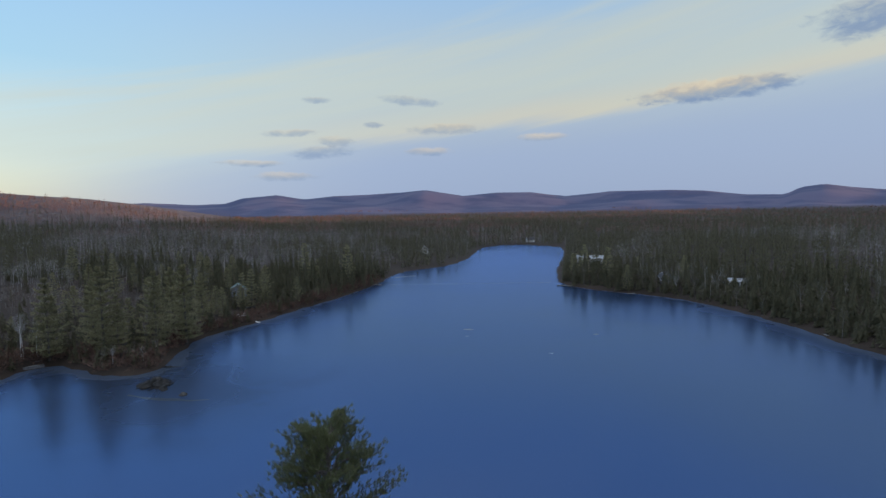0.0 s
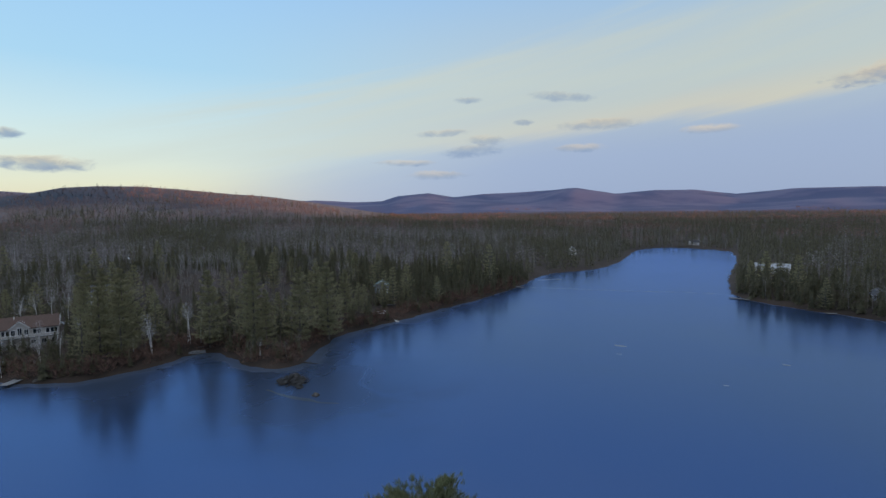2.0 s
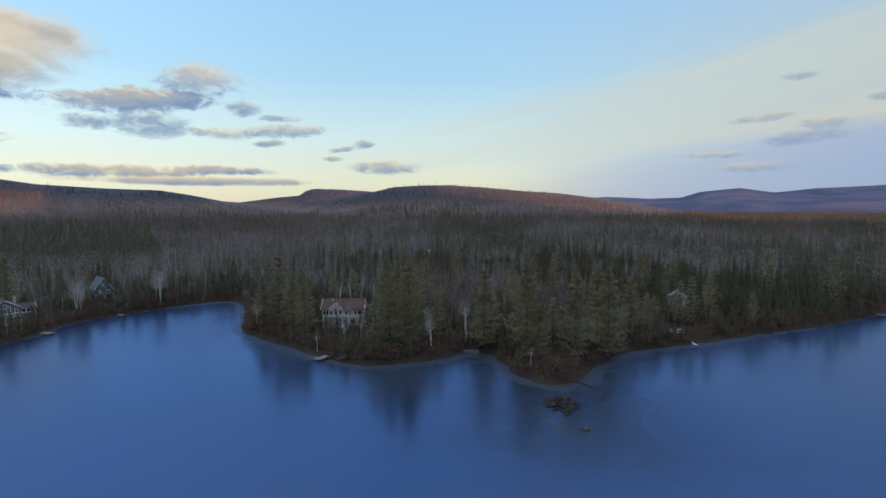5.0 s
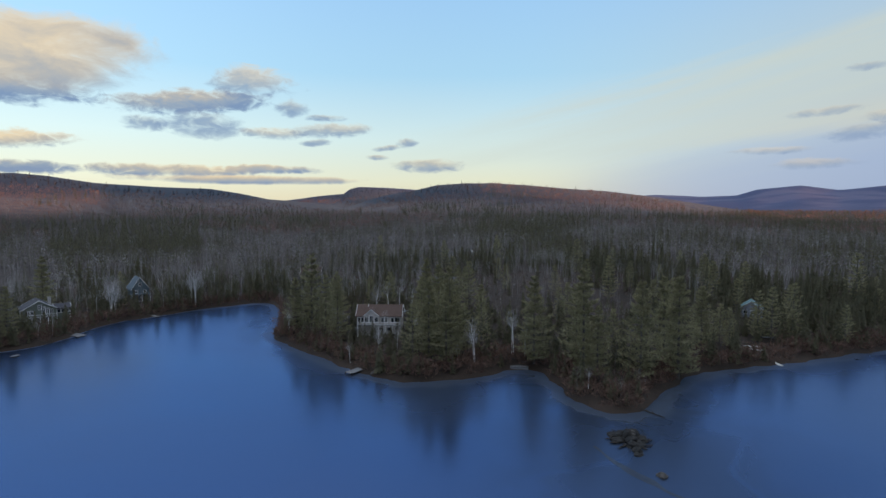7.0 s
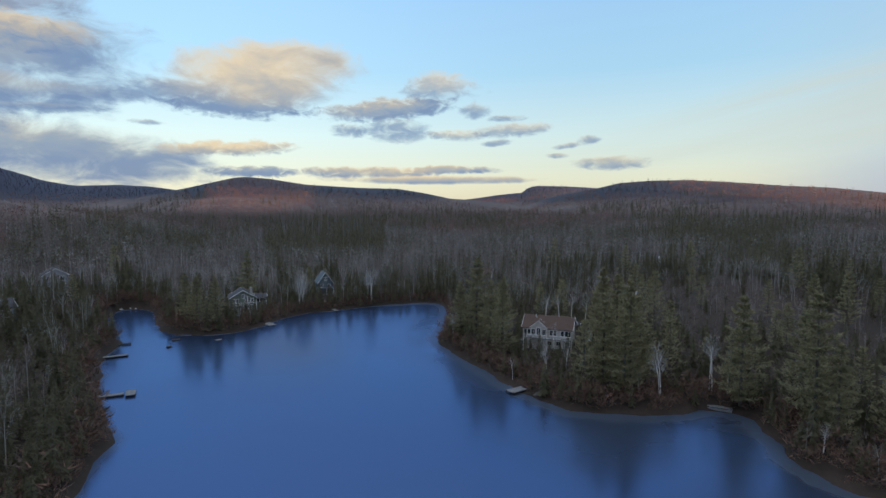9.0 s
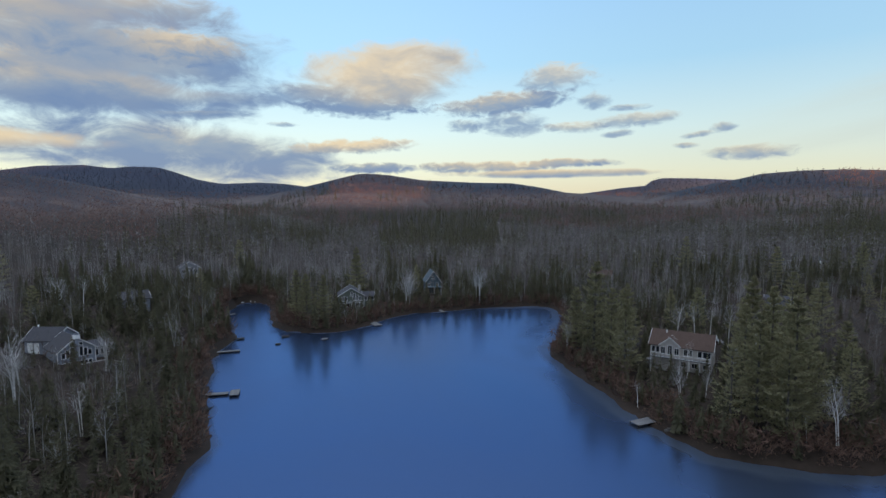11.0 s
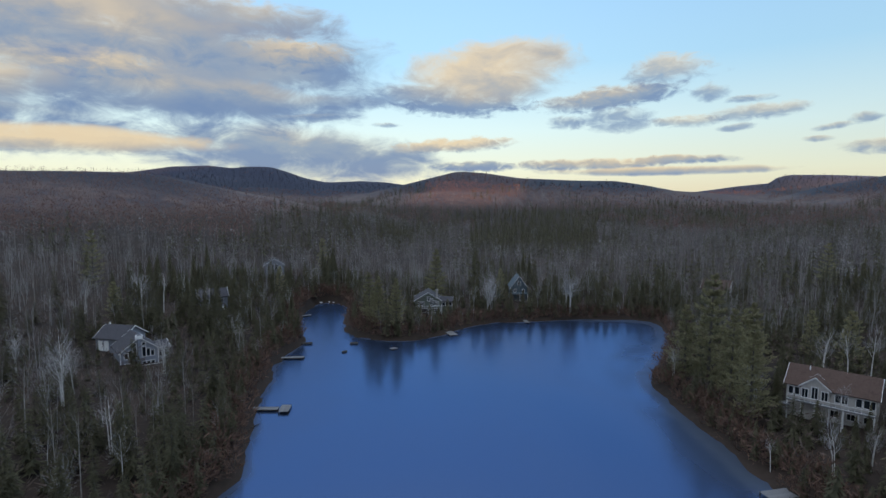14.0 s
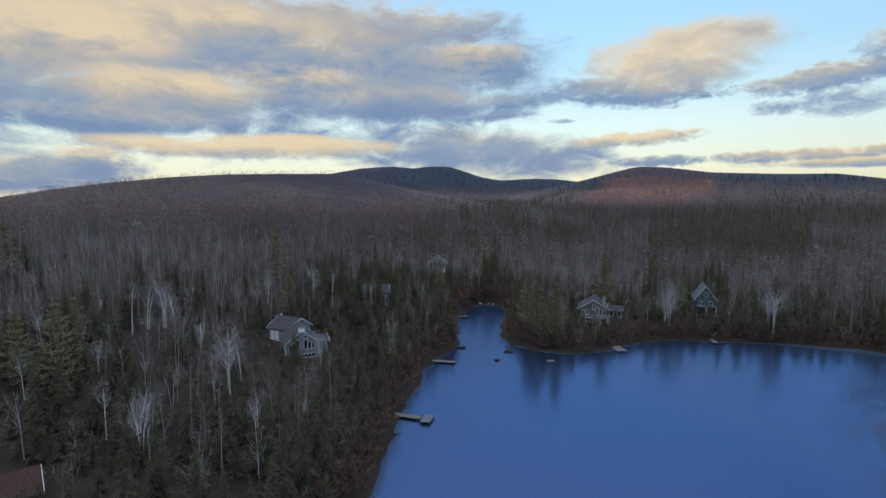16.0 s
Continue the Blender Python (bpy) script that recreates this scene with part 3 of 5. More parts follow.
def pine_pattern(tall, wide, whorls, tufts, size, low=0.12, fall=0.68):
    """A white pine: limbs that sweep up at their ends, wide below and narrowing to a soft top, with sprays of upturned needles."""
    p = Pattern()
    lean = RNG.uniform(-0.3, 0.3, 2)
    top = np.array([lean[0], lean[1], tall * 0.97])
    p.limb((0, 0, -0.8), top * 0.5, 0.28 * tall / 20, 0.18 * tall / 20, 0, 6)
    p.limb(top * 0.5, top, 0.18 * tall / 20, 0.04, 0, 5)
    for wv in range(whorls):
        s = wv / (whorls - 1)
        reach = wide * 0.5 * ((1 - s) ** fall * min(1.0, 0.55 + 2.2 * s) * 0.95 + 0.05)
        for q in range(5):
            a = 2 * math.pi * (q + RNG.uniform(-0.4, 0.4)) / 5 + wv * 2.4
            l = reach * RNG.uniform(0.55, 1.2)
            z = tall * (low + (0.93 - low) * (s + RNG.uniform(-0.22, 0.22) / whorls))
            root = np.array([lean[0] * s, lean[1] * s, z])
            lift = l * (RNG.uniform(0.02, 0.26) + 0.35 * s)
            away = np.array([math.cos(a) * l, math.sin(a) * l, 0])
            p.limb(root, root + away + (0, 0, lift), 0.06, 0.02, 0, 3)
            flat = np.array([-math.sin(a), math.cos(a), 0])
            for _ in range(tufts):
                u = RNG.uniform(0.10, 1.05)
                c = root + away * u + flat * RNG.normal() * 0.24 * l + (0, 0, lift * u ** 1.8 + RNG.normal() * 0.15)
                out = np.array([math.cos(a) * 0.9, math.sin(a) * 0.9, RNG.uniform(0.1, 0.75)]) + RNG.normal(size=3) * 0.3
                out /= np.linalg.norm(out)
                b = c + out * size * RNG.uniform(0.8, 1.5)
                face = (math.cos(a) * 0.6, math.sin(a) * 0.6, 0.75)
                p.blade(c, b, size * 0.20, face)
                p.blade(b - 0.1 * out, c + RNG.normal(size=3) * size * 0.4, size * 0.20, face)
    return p.arrays()


def bare_pattern(tall, wide, limbs, twigs, thin, bole=0.35, stems=1):
    """A leafless hardwood: one or more stems, steep limbs that fan out and an egg-shaped haze of fine twigs."""
    p = Pattern()
    for st in range(stems):
        foot = np.array([RNG.uniform(-0.4, 0.4), RNG.uniform(-0.4, 0.4), 0]) * (1 if stems > 1 else 0.1)
        foot[2] = -0.6
        bend = np.array([RNG.uniform(-1, 1), RNG.uniform(-1, 1), 0]) * (1.3 if stems > 1 else 0.6)
        h = tall * (1 if st == 0 else RNG.uniform(0.7, 0.98))
        mid, top = foot + bend * 0.4 + (0, 0, h * 0.5), foot + bend * 1.3 + (0, 0, h * 0.9)
        r = thin * 2.2
        p.limb(foot, mid, r, r * 0.7, 0, 4)
        p.limb(mid, top, r * 0.7, r * 0.15, 0, 3)
        for q in range(limbs):
            u = bole + (0.85 - bole) * (q + RNG.uniform(0, 1)) / limbs
            root = foot + (mid - foot) * u * 2 if u < 0.5 else mid + (top - mid) * (u - 0.5) * 2
            a = RNG.uniform(0, 2 * math.pi)
            l = wide * 0.5 * RNG.uniform(0.6, 1.1) * (1.25 - 0.75 * u)
            elbow = root + [math.cos(a) * l * 0.5, math.sin(a) * l * 0.5, l * RNG.uniform(0.5, 0.9)]
            tip = elbow + [math.cos(a) * l * 0.35, math.sin(a) * l * 0.35, l * RNG.uniform(0.6, 1.2)]
            p.limb(root, elbow, thin * 0.66 * (1.3 - u), thin * 0.36, 0, 3)
            p.twig(elbow, tip, thin * 0.42, 0)
            for _ in range(twigs):
                w = RNG.uniform(0.0, 1.0)
                d = np.array([math.cos(a) * 0.45, math.sin(a) * 0.45, 0.7]) + RNG.normal(size=3) * 0.5
                c = elbow + (tip - elbow) * w - d * 0.25 * l * RNG.uniform(0, 1)
                p.twig(c, c + d * l * RNG.uniform(0.25, 0.55), thin * 0.36)
        for _ in range(limbs * twigs):
            a, u = RNG.uniform(0, 2 * math.pi), RNG.uniform(0, 1)
            rr = wide * 0.42 * RNG.uniform(0.3, 1) ** 0.5 * math.sin(math.pi * (0.12 + 0.78 * u)) ** 0.8
            c = foot + bend * (0.4 + 0.8 * u) + [math.cos(a) * rr, math.sin(a) * rr, h * (bole + 0.1 + (0.86 - bole) * u)]
            d = np.array([math.cos(a) * 0.6, math.sin(a) * 0.6, 0.8]) + RNG.normal(size=3) * 0.5
            p.twig(c, c + d * RNG.uniform(0.5, 1.1), thin * 0.42)
    return p.arrays()


def haze_pattern(tall, wide, blades, size, bole=True, spread=0.16, low=0.36):
    """A leafless hardwood far off: a stem and a loose egg-shaped crown of twig fans."""
    p = Pattern()
    if bole:
        p.limb((0, 0, -0.8), (RNG.uniform(-0.5, 0.5), RNG.uniform(-0.5, 0.5), tall * 0.75), 0.12, 0.04, 0, 3)
    for _ in range(blades):
        a, u, k = RNG.uniform(0, 2 * math.pi), RNG.uniform(0, 1), RNG.uniform(0.1, 1) ** 0.5
        z = tall * (low + (0.92 - low) * u)
        r = wide * 0.5 * k * math.sin(math.pi * (0.18 + 0.72 * u)) ** 0.8
        c = np.array([math.cos(a) * r, math.sin(a) * r, z])
        d = np.array([math.cos(a) * 0.8, math.sin(a) * 0.8, 0.75]) + RNG.normal(size=3) * 0.5
        p.twig(c, c + d / np.linalg.norm(d) * size * RNG.uniform(0.8, 1.5), size * spread)
    return p.arrays()


def woods(name, patterns, kinds, xs, ys, zs, scale, turn, mats, label):
    """Many trees joined into one mesh of kind stuff."""
    vs, fs, ms, base = [], [], [], 0
    for k, (v, f, m) in enumerate(patterns):
        pick = np.nonzero(kinds == k)[0]
        if not len(pick):
            continue
        c, s = np.cos(turn[pick])[:, None], np.sin(turn[pick])[:, None]
        w = scale[pick][:, None] * np.ones(1)
        vx = (v[:, 0] * c - v[:, 1] * s) * w + xs[pick][:, None]
        vy = (v[:, 0] * s + v[:, 1] * c) * w + ys[pick][:, None]
        vz = v[:, 2] * w + zs[pick][:, None]
        vs.append(np.stack([vx, vy, vz], -1).reshape(-1, 3))
        fs.append((f[None] + (np.arange(len(pick)) * len(v))[:, None, None] + base).reshape(-1, 3))
        ms.append(np.tile(m, len(pick)))
        base += len(pick) * len(v)
    ob = new(name, mesh_of(name, np.concatenate(vs), np.concatenate(fs), mats, np.concatenate(ms), False))
    return tagged(ob, label, "trees", kind="stuff")


SPRUCES = [spruce_pattern(t, w, 20, 9, False) for t, w in ((14, 4.6), (12, 4.2), (16, 5.0), (10, 4.0))]
CLOSE_FIRS = [fir_pattern(t, w, 26, 8) for t, w in ((14, 4.6), (12, 4.4), (16, 5.2), (10, 4.2))]
FAR_SPRUCES = [spruce_pattern(t, w, 6, 4, False) for t, w in ((15, 5.0), (13, 4.2), (17, 5.2))]
SMALL_FIRS = [spruce_pattern(t, w, 12, 9, False) for t, w in ((6, 3.0), (7, 3.0), (5, 2.8))]
CLOSE_YOUNG = [fir_pattern(t, w, 13, 7) for t, w in ((6, 3.0), (7, 3.0), (5, 2.8))]
HILL_SPRUCES = [spruce_pattern(t, w, 4, 4, False) for t, w in ((11, 8), (12, 7.5))]
PINES = [pine_pattern(t, w, 12, 12, 0.76, 0.10) for t, w in ((20, 9), (22, 9.5), (17, 8.5), (19, 8))]
BARES = [bare_pattern(t, w, 9, 8, 0.046, b) for t, w, b in ((14, 6.8, 0.35), (15.5, 6.5, 0.45), (12.5, 6.6, 0.3), (16, 7, 0.45))]
BIRCHES = [bare_pattern(t, w, l, 10, 0.044, b, st) for t, w, l, b, st in ((13, 5.8, 9, 0.42, 1), (12, 5.5, 6, 0.4, 2), (14, 5.5, 9, 0.5, 1), (11, 5.4, 9, 0.38, 1))]
FAR_BARES = [haze_pattern(t, w, 36, 1.3, True, 0.13) for t, w in ((15, 7), (14, 6.5), (16, 7))]
FAR_BIRCHES = [haze_pattern(t, w, 30, 1.2, True, 0.10) for t, w in ((14, 5.8), (13, 5.4))]
RIDGE_BARES = [haze_pattern(t, w, 26, 1.6, False, 0.16, 0.05) for t, w in ((9.5, 9), (10.5, 10))]
HILL_BARES = [haze_pattern(t, w, 12, 3.6, False, 0.22, 0.0) for t, w in ((8, 13), (9, 14))]
THICKET = [haze_pattern(t, w, 16, 1.0, False, 0.10) for t, w in ((5, 4), (6.5, 4), (4, 3.6))]

LOW_TREES = [(-155, -9, 10), (-161, -14, 9), (-168, -24, 8), (-147, 117, 13), (-166, -6, 15), (-172, -15, 12), (-187, -12, 11), (-178, -32, 11), (-236, 50, 10), (-258, 79, 7), (-106, -6, 12)]
# white pines that stand out: x, y, height
PINE_SPOTS = [(-109.4, 144, 24), (-94.6, 145, 25), (-84, 152, 25), (-81, 164, 26), (-90, 144, 17), (-121, 124, 19), (-158, 113, 19), (-176, 113, 25), (-181, 110, 19), (-168, 114, 20), (-262, 47, 22), (-226, 31, 18), (-224, 37, 17), (-232, 27, 17), (-160, 147, 22), (-127, 123, 22), (-124, 128, 24), (-133, 134, 22), (-102, 152, 21), (-88, 170, 22), (-86, 186, 20), (-148, 143, 21), (-147.2, 135.6, 17), (-179.3, 124.1, 19)]
# clearings round the houses, and round canoes and birches to open them to the camera: x, y, radius
CLEAR = [(-160, 129, 7.8), (-180, -20, 7.5), (-186, -28, 6.5), (-251, 46, 8), (-277, 80, 7), (-236, -29, 7), (-305, -33, 7), (-283, 163, 7), (-94, 240, 5), (-205, 193, 7), (-109.1, -15.4, 7), (108, 370, 7), (101, 384, 5), (112, 268, 6), (137, 246, 6), (-17, 478, 7), (-76, 204, 7), (-223, -42, 7), (-231, -37, 5), (-165, -58, 6), (-173, -58, 6), (-180, -30, 6), (-116.3, 140.6, 4.6), (-112.6, 142.4, 3.2), (-117.2, 128.4, 3.6), (-119.8, 124.6, 3.0)]


def open_here(x, y):
    free = np.ones(len(x), bool)
    for cx, cy, cr in CLEAR:
        free &= np.hypot(x - cx, y - cy) > cr
    for cx, cy, _ in PINE_SPOTS:
        free &= np.hypot(x - cx, y - cy) > 3.6
    return free


def low_here(x, y):
    """Before the houses the trees are kept low, so that the camera sees the houses."""
    size = np.ones(len(x))
    for cx, cy, cr in LOW_TREES:
        size = np.where(np.hypot(x - cx, y - cy) < cr, 0.46, size)
    return size


def scatter(r0, r1, step, b0=-72, b1=160, least=1.0, cleared=True):
    """Places jittered on a grid, within a ring and a range of bearings round the lake."""
    g = np.arange(-r1, r1, step)
    x, y = (a.ravel() for a in np.meshgrid(g, g))
    x, y = x + RNG.uniform(-0.48, 0.48, len(x)) * step, y + RNG.uniform(-0.48, 0.48, len(x)) * step
    r, b = np.hypot(x, y), np.degrees(np.arctan2(-x, y))
    b = np.where(b < -80, b + 360, b)
    keep = (r >= r0) & (r < r1) & (b > b0) & (b < b1)
    x, y = x[keep] + CENTRE[0], y[keep] + CENTRE[1]
    d = inland(x, y)
    keep = (d > least) & (open_here(x, y) | (not cleared)) & ~((y < 64) & (x > -100) & (x < 110))
    return x[keep], y[keep], d[keep]


def plant(r0, r1, step, zone):
    """The woods of one ring, kind by kind. In the nearest ring the trees on the bank are single things."""
    x, y, d = scatter(r0, r1, step)
    z = relief(x, y, d)
    if zone != "near":
        out = np.stack([x, y], 1) - CENTRE
        out /= np.linalg.norm(out, axis=1)[:, None]
        bx, by = x + out[:, 0] * 70, y + out[:, 1] * 70
        rising = relief(bx, by, np.full(len(x), 200.0)) - relief(x, y, np.full(len(x), 200.0))
        keep = (rising > {"middle": 5, "far": 6, "hills": 7}[zone]) | ((z < 32) & (rising > -3))
        x, y, d, z = x[keep], y[keep], d[keep], z[keep]
    mixing = wave(x, y, 60, 8) * 0.6 + wave(x, y, 22, 9) * 0.4
    bearing = np.degrees(np.arctan2(-(x - CENTRE[0]), y - CENTRE[1]))
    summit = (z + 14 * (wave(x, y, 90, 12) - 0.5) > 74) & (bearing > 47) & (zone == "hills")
    spread_out = np.hypot(x - CENTRE[0], y - CENTRE[1])
    hardwood_hill = (bearing > 109) & (spread_out > 345 + 90 * (wave(x, y, 80, 14) - 0.5))
    firs = 0.60 + 1.2 * summit - 0.34 * hardwood_hill - 0.28 * ((x < -140) & (y < 60)) - 0.14 * ((x > -140) & (y < 60)) - 0.16 * ((x < -195) & (y > 20) & (spread_out < 420)) + 0.16 * (x > 55) - 0.14 * np.clip(d / 160, 0, 1) - 0.24 * np.clip((z - 25) / 30, 0, 1)
    firs = firs + 0.34 * ((bearing > 76) & (bearing < 110) & (spread_out > 400 + 120 * (wave(x, y, 150, 15) - 0.5)) & ((z < 24) | (bearing > 93))) + 0.16 * ((bearing > 98) & (bearing < 116) & (spread_out < 400))
    firs = firs - 0.10 * ((x > -195) & (x < -60) & (y > 118) & (y < 230) & (d > 14)) + 0.10 * ((bearing > -5) & (bearing < 58) & (y > 70))
    fir = mixing + (RNG.uniform(0, 1, len(x)) - 0.5) * (0.42 if zone == "near" else 0.3) < firs
    turn, scale = RNG.uniform(0, 6.28, len(x)), RNG.uniform(0.55, 1.05, len(x)) * np.clip(0.62 + d / 22, 0.62, 1.0) * low_here(x, y)
    dice = RNG.uniform(0, 1, len(x))
    if zone == "middle":
        scale *= np.where(z > 36, 0.72, 1.0)
        dice = np.where((z > 34) | (hardwood_hill & (RNG.uniform(0, 1, len(x)) < 0.7)), 1.0, dice)
    birch = ~fir & (dice < {"near": 0.30 + 0.14 * ((x < -105) & (y < 70)), "middle": 0.26, "far": 0.05, "hills": 0.0}[zone])
    if zone == "near":
        thin_out = (x > -190) & (x < -60) & (y > 98) & (y < 210) & (d < 45) & (RNG.uniform(0, 1, len(x)) < 0.35)
        scale = np.where(thin_out, 0.0, scale)
        headland = (x > -195) & (x < -60) & (y > 100) & (y < 230)
        pine = fir & (dice < np.where(headland, 0.40, 0.03)) & (low_here(x, y) > 0.9)
        scale *= np.where(headland, np.where(pine, 0.86, 0.56), 1.0)
        close = (x < -70) & (x > -215) & (y < 40)
        sets = ((fir & ~pine & close, CLOSE_FIRS, [BARK, NEEDLE_SPRUCE], "fir_woods", "dark green firs crowding the near shore", "fir_tree", "dark green fir with drooping boughs near the lake"),
                (fir & ~pine & ~close, SPRUCES, [BARK, NEEDLE_SPRUCE], "fir_woods", "dark green spruce and cedar woods", "spruce_tree", "narrow dark green spruce on the lake bank"),
                (pine, PINES, [BARK, NEEDLE_PINE], "pine_woods", "tall olive-green white pines among the woods", "pine_tree", "broad olive-green white pine near the lake"),
                (birch, BIRCHES, [BIRCH, PALE_TWIGS], "birch_woods", "leafless white-stemmed birches", "birch_tree", "leafless white-barked birch near the lake"),
                (~fir & ~birch, BARES, [STEM, TWIGS], "hardwood_woods", "leafless grey-brown hardwood trees", "bare_tree", "leafless grey hardwood tree near the lake"))
    else:
        pats = {"middle": (FAR_SPRUCES, FAR_BIRCHES, FAR_BARES), "far": (FAR_SPRUCES, FAR_BIRCHES, RIDGE_BARES), "hills": (HILL_SPRUCES, FAR_BIRCHES, HILL_BARES)}[zone]
        sets = ((fir & ~summit, pats[0], [BARK, NEEDLE_SPRUCE], "fir_woods", "dark spruce woods in the distance", "", ""),
                (fir & summit, pats[0], [BARK, SHADED_NEEDLE], "summit_woods", "dark blue-green spruce woods on the summits", "", ""),
                (birch, pats[1], [BIRCH, PALE_TWIGS], "birch_woods", "pale leafless birches in the distance", "", ""),
                (~fir & ~birch, pats[2], [STEM, TWIGS if zone == "middle" else HILL_TWIGS], "hardwood_woods", "leafless brown hardwood forest in the distance", "", ""))
        if zone == "middle":
            up_hill = ~fir & ~birch & ((z > 26) | hardwood_hill)
            sets = (*sets[:3], (~fir & ~birch & ~up_hill, *sets[3][1:]), (up_hill, RIDGE_BARES, [BARK, HILL_TWIGS], *sets[3][3:]))
    for pick, pats, mats, kind, label, single, tells in sets:
        pick = pick & (scale > 0)
        if not pick.any():
            continue
        k = RNG.integers(0, len(pats), len(x))
        if single:
            alone = pick & (x < 60) & ((d < 9.0) | ((x < -95) & (x > -190) & (y < 40) & (d < 60)) | (headland & (d < 24)))
            alone &= np.cumsum(alone) <= 290
            for q in np.nonzero(alone)[0]:
                tree_thing(single, pats, k[q], mats, x[q], y[q], z[q], scale[q], turn[q], tells)
            pick = pick & ~alone
        woods(kind, pats, k[pick], x[pick], y[pick], z[pick], scale[pick], turn[pick], mats, label)


TEMPLATES = {}


def tree_thing(name, patterns, k, mats, x, y, z, scale, turn, label, category="tree", group="trees on the lake bank"):
    """A tree of its own, with trunk and crown; alike trees share their meshes."""
    key = (name, int(k))
    if key not in TEMPLATES:
        v, f, m = patterns[k]
        TEMPLATES[key] = [mesh_of(part_name, *trimmed(v, f[m == which]), [mats[which]], None, False) for which, part_name in ((0, "trunk"), (1, "crown")) if (m == which).any()]
    tree = new(name)
    tree.empty_display_size = 0.5
    tree.matrix_basis = Matrix.Translation((x, y, z)) @ Matrix.Rotation(turn, 4, "Z") @ Matrix.Diagonal((scale, scale, scale, 1))
    for me in TEMPLATES[key]:
        new(me.name.split(".")[0], me).parent = tree
    return tagged(tree, label, category, group)


def trimmed(v, f):
    used, back = np.unique(f.ravel(), return_inverse=True)
    return v[used], back.reshape(-1, 3)


plant(0, 290, 5.0, "near")
plant(290, 620, 6.6, "middle")
plant(620, 1150, 9.5, "far")
plant(1150, 2400, 19.0, "hills")

# ---- things: houses, docks, boats, rocks ----
WHITE_TRIM = material("white_painted_wood", ((0.72, 0.72, 0.73), (0.84, 0.84, 0.85)), 3.0, rough=0.6, island=0.05)
BEIGE_SIDING = material("beige_siding", ((0.42, 0.39, 0.375), (0.54, 0.51, 0.485)), 2.0, rough=0.7, island=0.05, bump=0.01)
GREY_SIDING = material("grey_siding", ((0.20, 0.215, 0.26), (0.28, 0.30, 0.355)), 2.0, rough=0.7, island=0.05, bump=0.01)
GREEN_SIDING = material("dark_green_siding", ((0.10, 0.115, 0.10), (0.16, 0.175, 0.155)), 2.0, rough=0.7, island=0.05, bump=0.01)
BLUE_SIDING = material("blue_grey_siding", ((0.068, 0.094, 0.116), (0.105, 0.138, 0.165)), 2.0, rough=0.7, island=0.05, bump=0.01)
LOG_WALL = material("brown_log_wall", ((0.07, 0.045, 0.03), (0.13, 0.085, 0.055)), 2.0, rough=0.8, island=0.1, bump=0.02)
BROWN_SHINGLE = material("brown_shingles", ((0.072, 0.047, 0.039), (0.108, 0.073, 0.060)), 4.0, rough=0.9, island=0.05, bump=0.02, stains=0.3)
GREY_SHINGLE = material("grey_shingles", ((0.048, 0.048, 0.056), (0.082, 0.082, 0.094)), 4.0, rough=0.9, island=0.05, bump=0.02, stains=0.3)
RED_SHINGLE = material("red_brown_shingles", ((0.050, 0.027, 0.023), (0.080, 0.044, 0.036)), 4.0, rough=0.9, island=0.05, bump=0.02, stains=0.3)
PALE_METAL = material("pale_metal_roof", ((0.24, 0.255, 0.27), (0.34, 0.355, 0.37)), 2.0, rough=0.45, island=0.05, stains=0.3)
TEAL_METAL = material("teal_metal_roof", ((0.07, 0.14, 0.15), (0.11, 0.20, 0.21)), 2.0, rough=0.5, island=0.05, stains=0.3)
CONCRETE = material("concrete", ((0.28, 0.27, 0.26), (0.40, 0.39, 0.37)), 2.0, rough=0.9, island=0, bump=0.02, stains=0.3)
STONE = material("chimney_stone", ((0.22, 0.21, 0.20), (0.40, 0.38, 0.36)), 3.0, rough=0.9, island=0.2, bump=0.05)
DOCK_WOOD = material("weathered_dock_boards", ((0.105, 0.108, 0.114), (0.170, 0.172, 0.178)), 1.5, rough=0.85, island=0.2, bump=0.01)
DARK_WOOD = material("wet_dark_timber", ((0.018, 0.016, 0.015), (0.048, 0.042, 0.037)), 1.5, rough=0.7, island=0.2, bump=0.01)
BOULDER = material("lake_boulder", ((0.030, 0.028, 0.026), (0.125, 0.115, 0.108)), 0.8, rough=0.85, island=0.0, bump=0.08, stains=0.6)
DARK_ROCK = material("dark_wet_rock", ((0.006, 0.006, 0.006), (0.026, 0.024, 0.022)), 1.2, rough=0.6, island=0.0, bump=0.12, stains=0.5)
HULL_WHITE = material("white_hull", ((0.62, 0.62, 0.60), (0.75, 0.75, 0.73)), 2.0, rough=0.4, island=0.1, stains=0.2)
TARP_BLUE = material("blue_tarpaulin", ((0.07, 0.06, 0.42), (0.11, 0.10, 0.55)), 1.5, rough=0.5, island=0, bump=0.03)
WHITE_DEBRIS = material("white_debris", ((0.30, 0.33, 0.37), (0.44, 0.47, 0.51)), 0.6, rough=0.8, island=0.1, bump=0.02)
FAINT_FROST = material("faint_frost_on_ice", ((0.014, 0.020, 0.036), (0.026, 0.036, 0.062)), 0.4, rough=0.28, island=0, space="World")
OLD_SNOW = material("thin_frosted_snow", ((0.10, 0.12, 0.15), (0.20, 0.225, 0.26)), 0.8, rough=0.7, island=0.1, space="World")
GLASS = bpy.data.materials.new("window_glass")
GLASS.use_nodes = True
pane_shader = GLASS.node_tree.nodes["Principled BSDF"]
pane_shader.inputs["Base Color"].default_value, pane_shader.inputs["Roughness"].default_value, pane_shader.inputs["IOR"].default_value = (0.018, 0.022, 0.030, 1), 0.06, 1.5


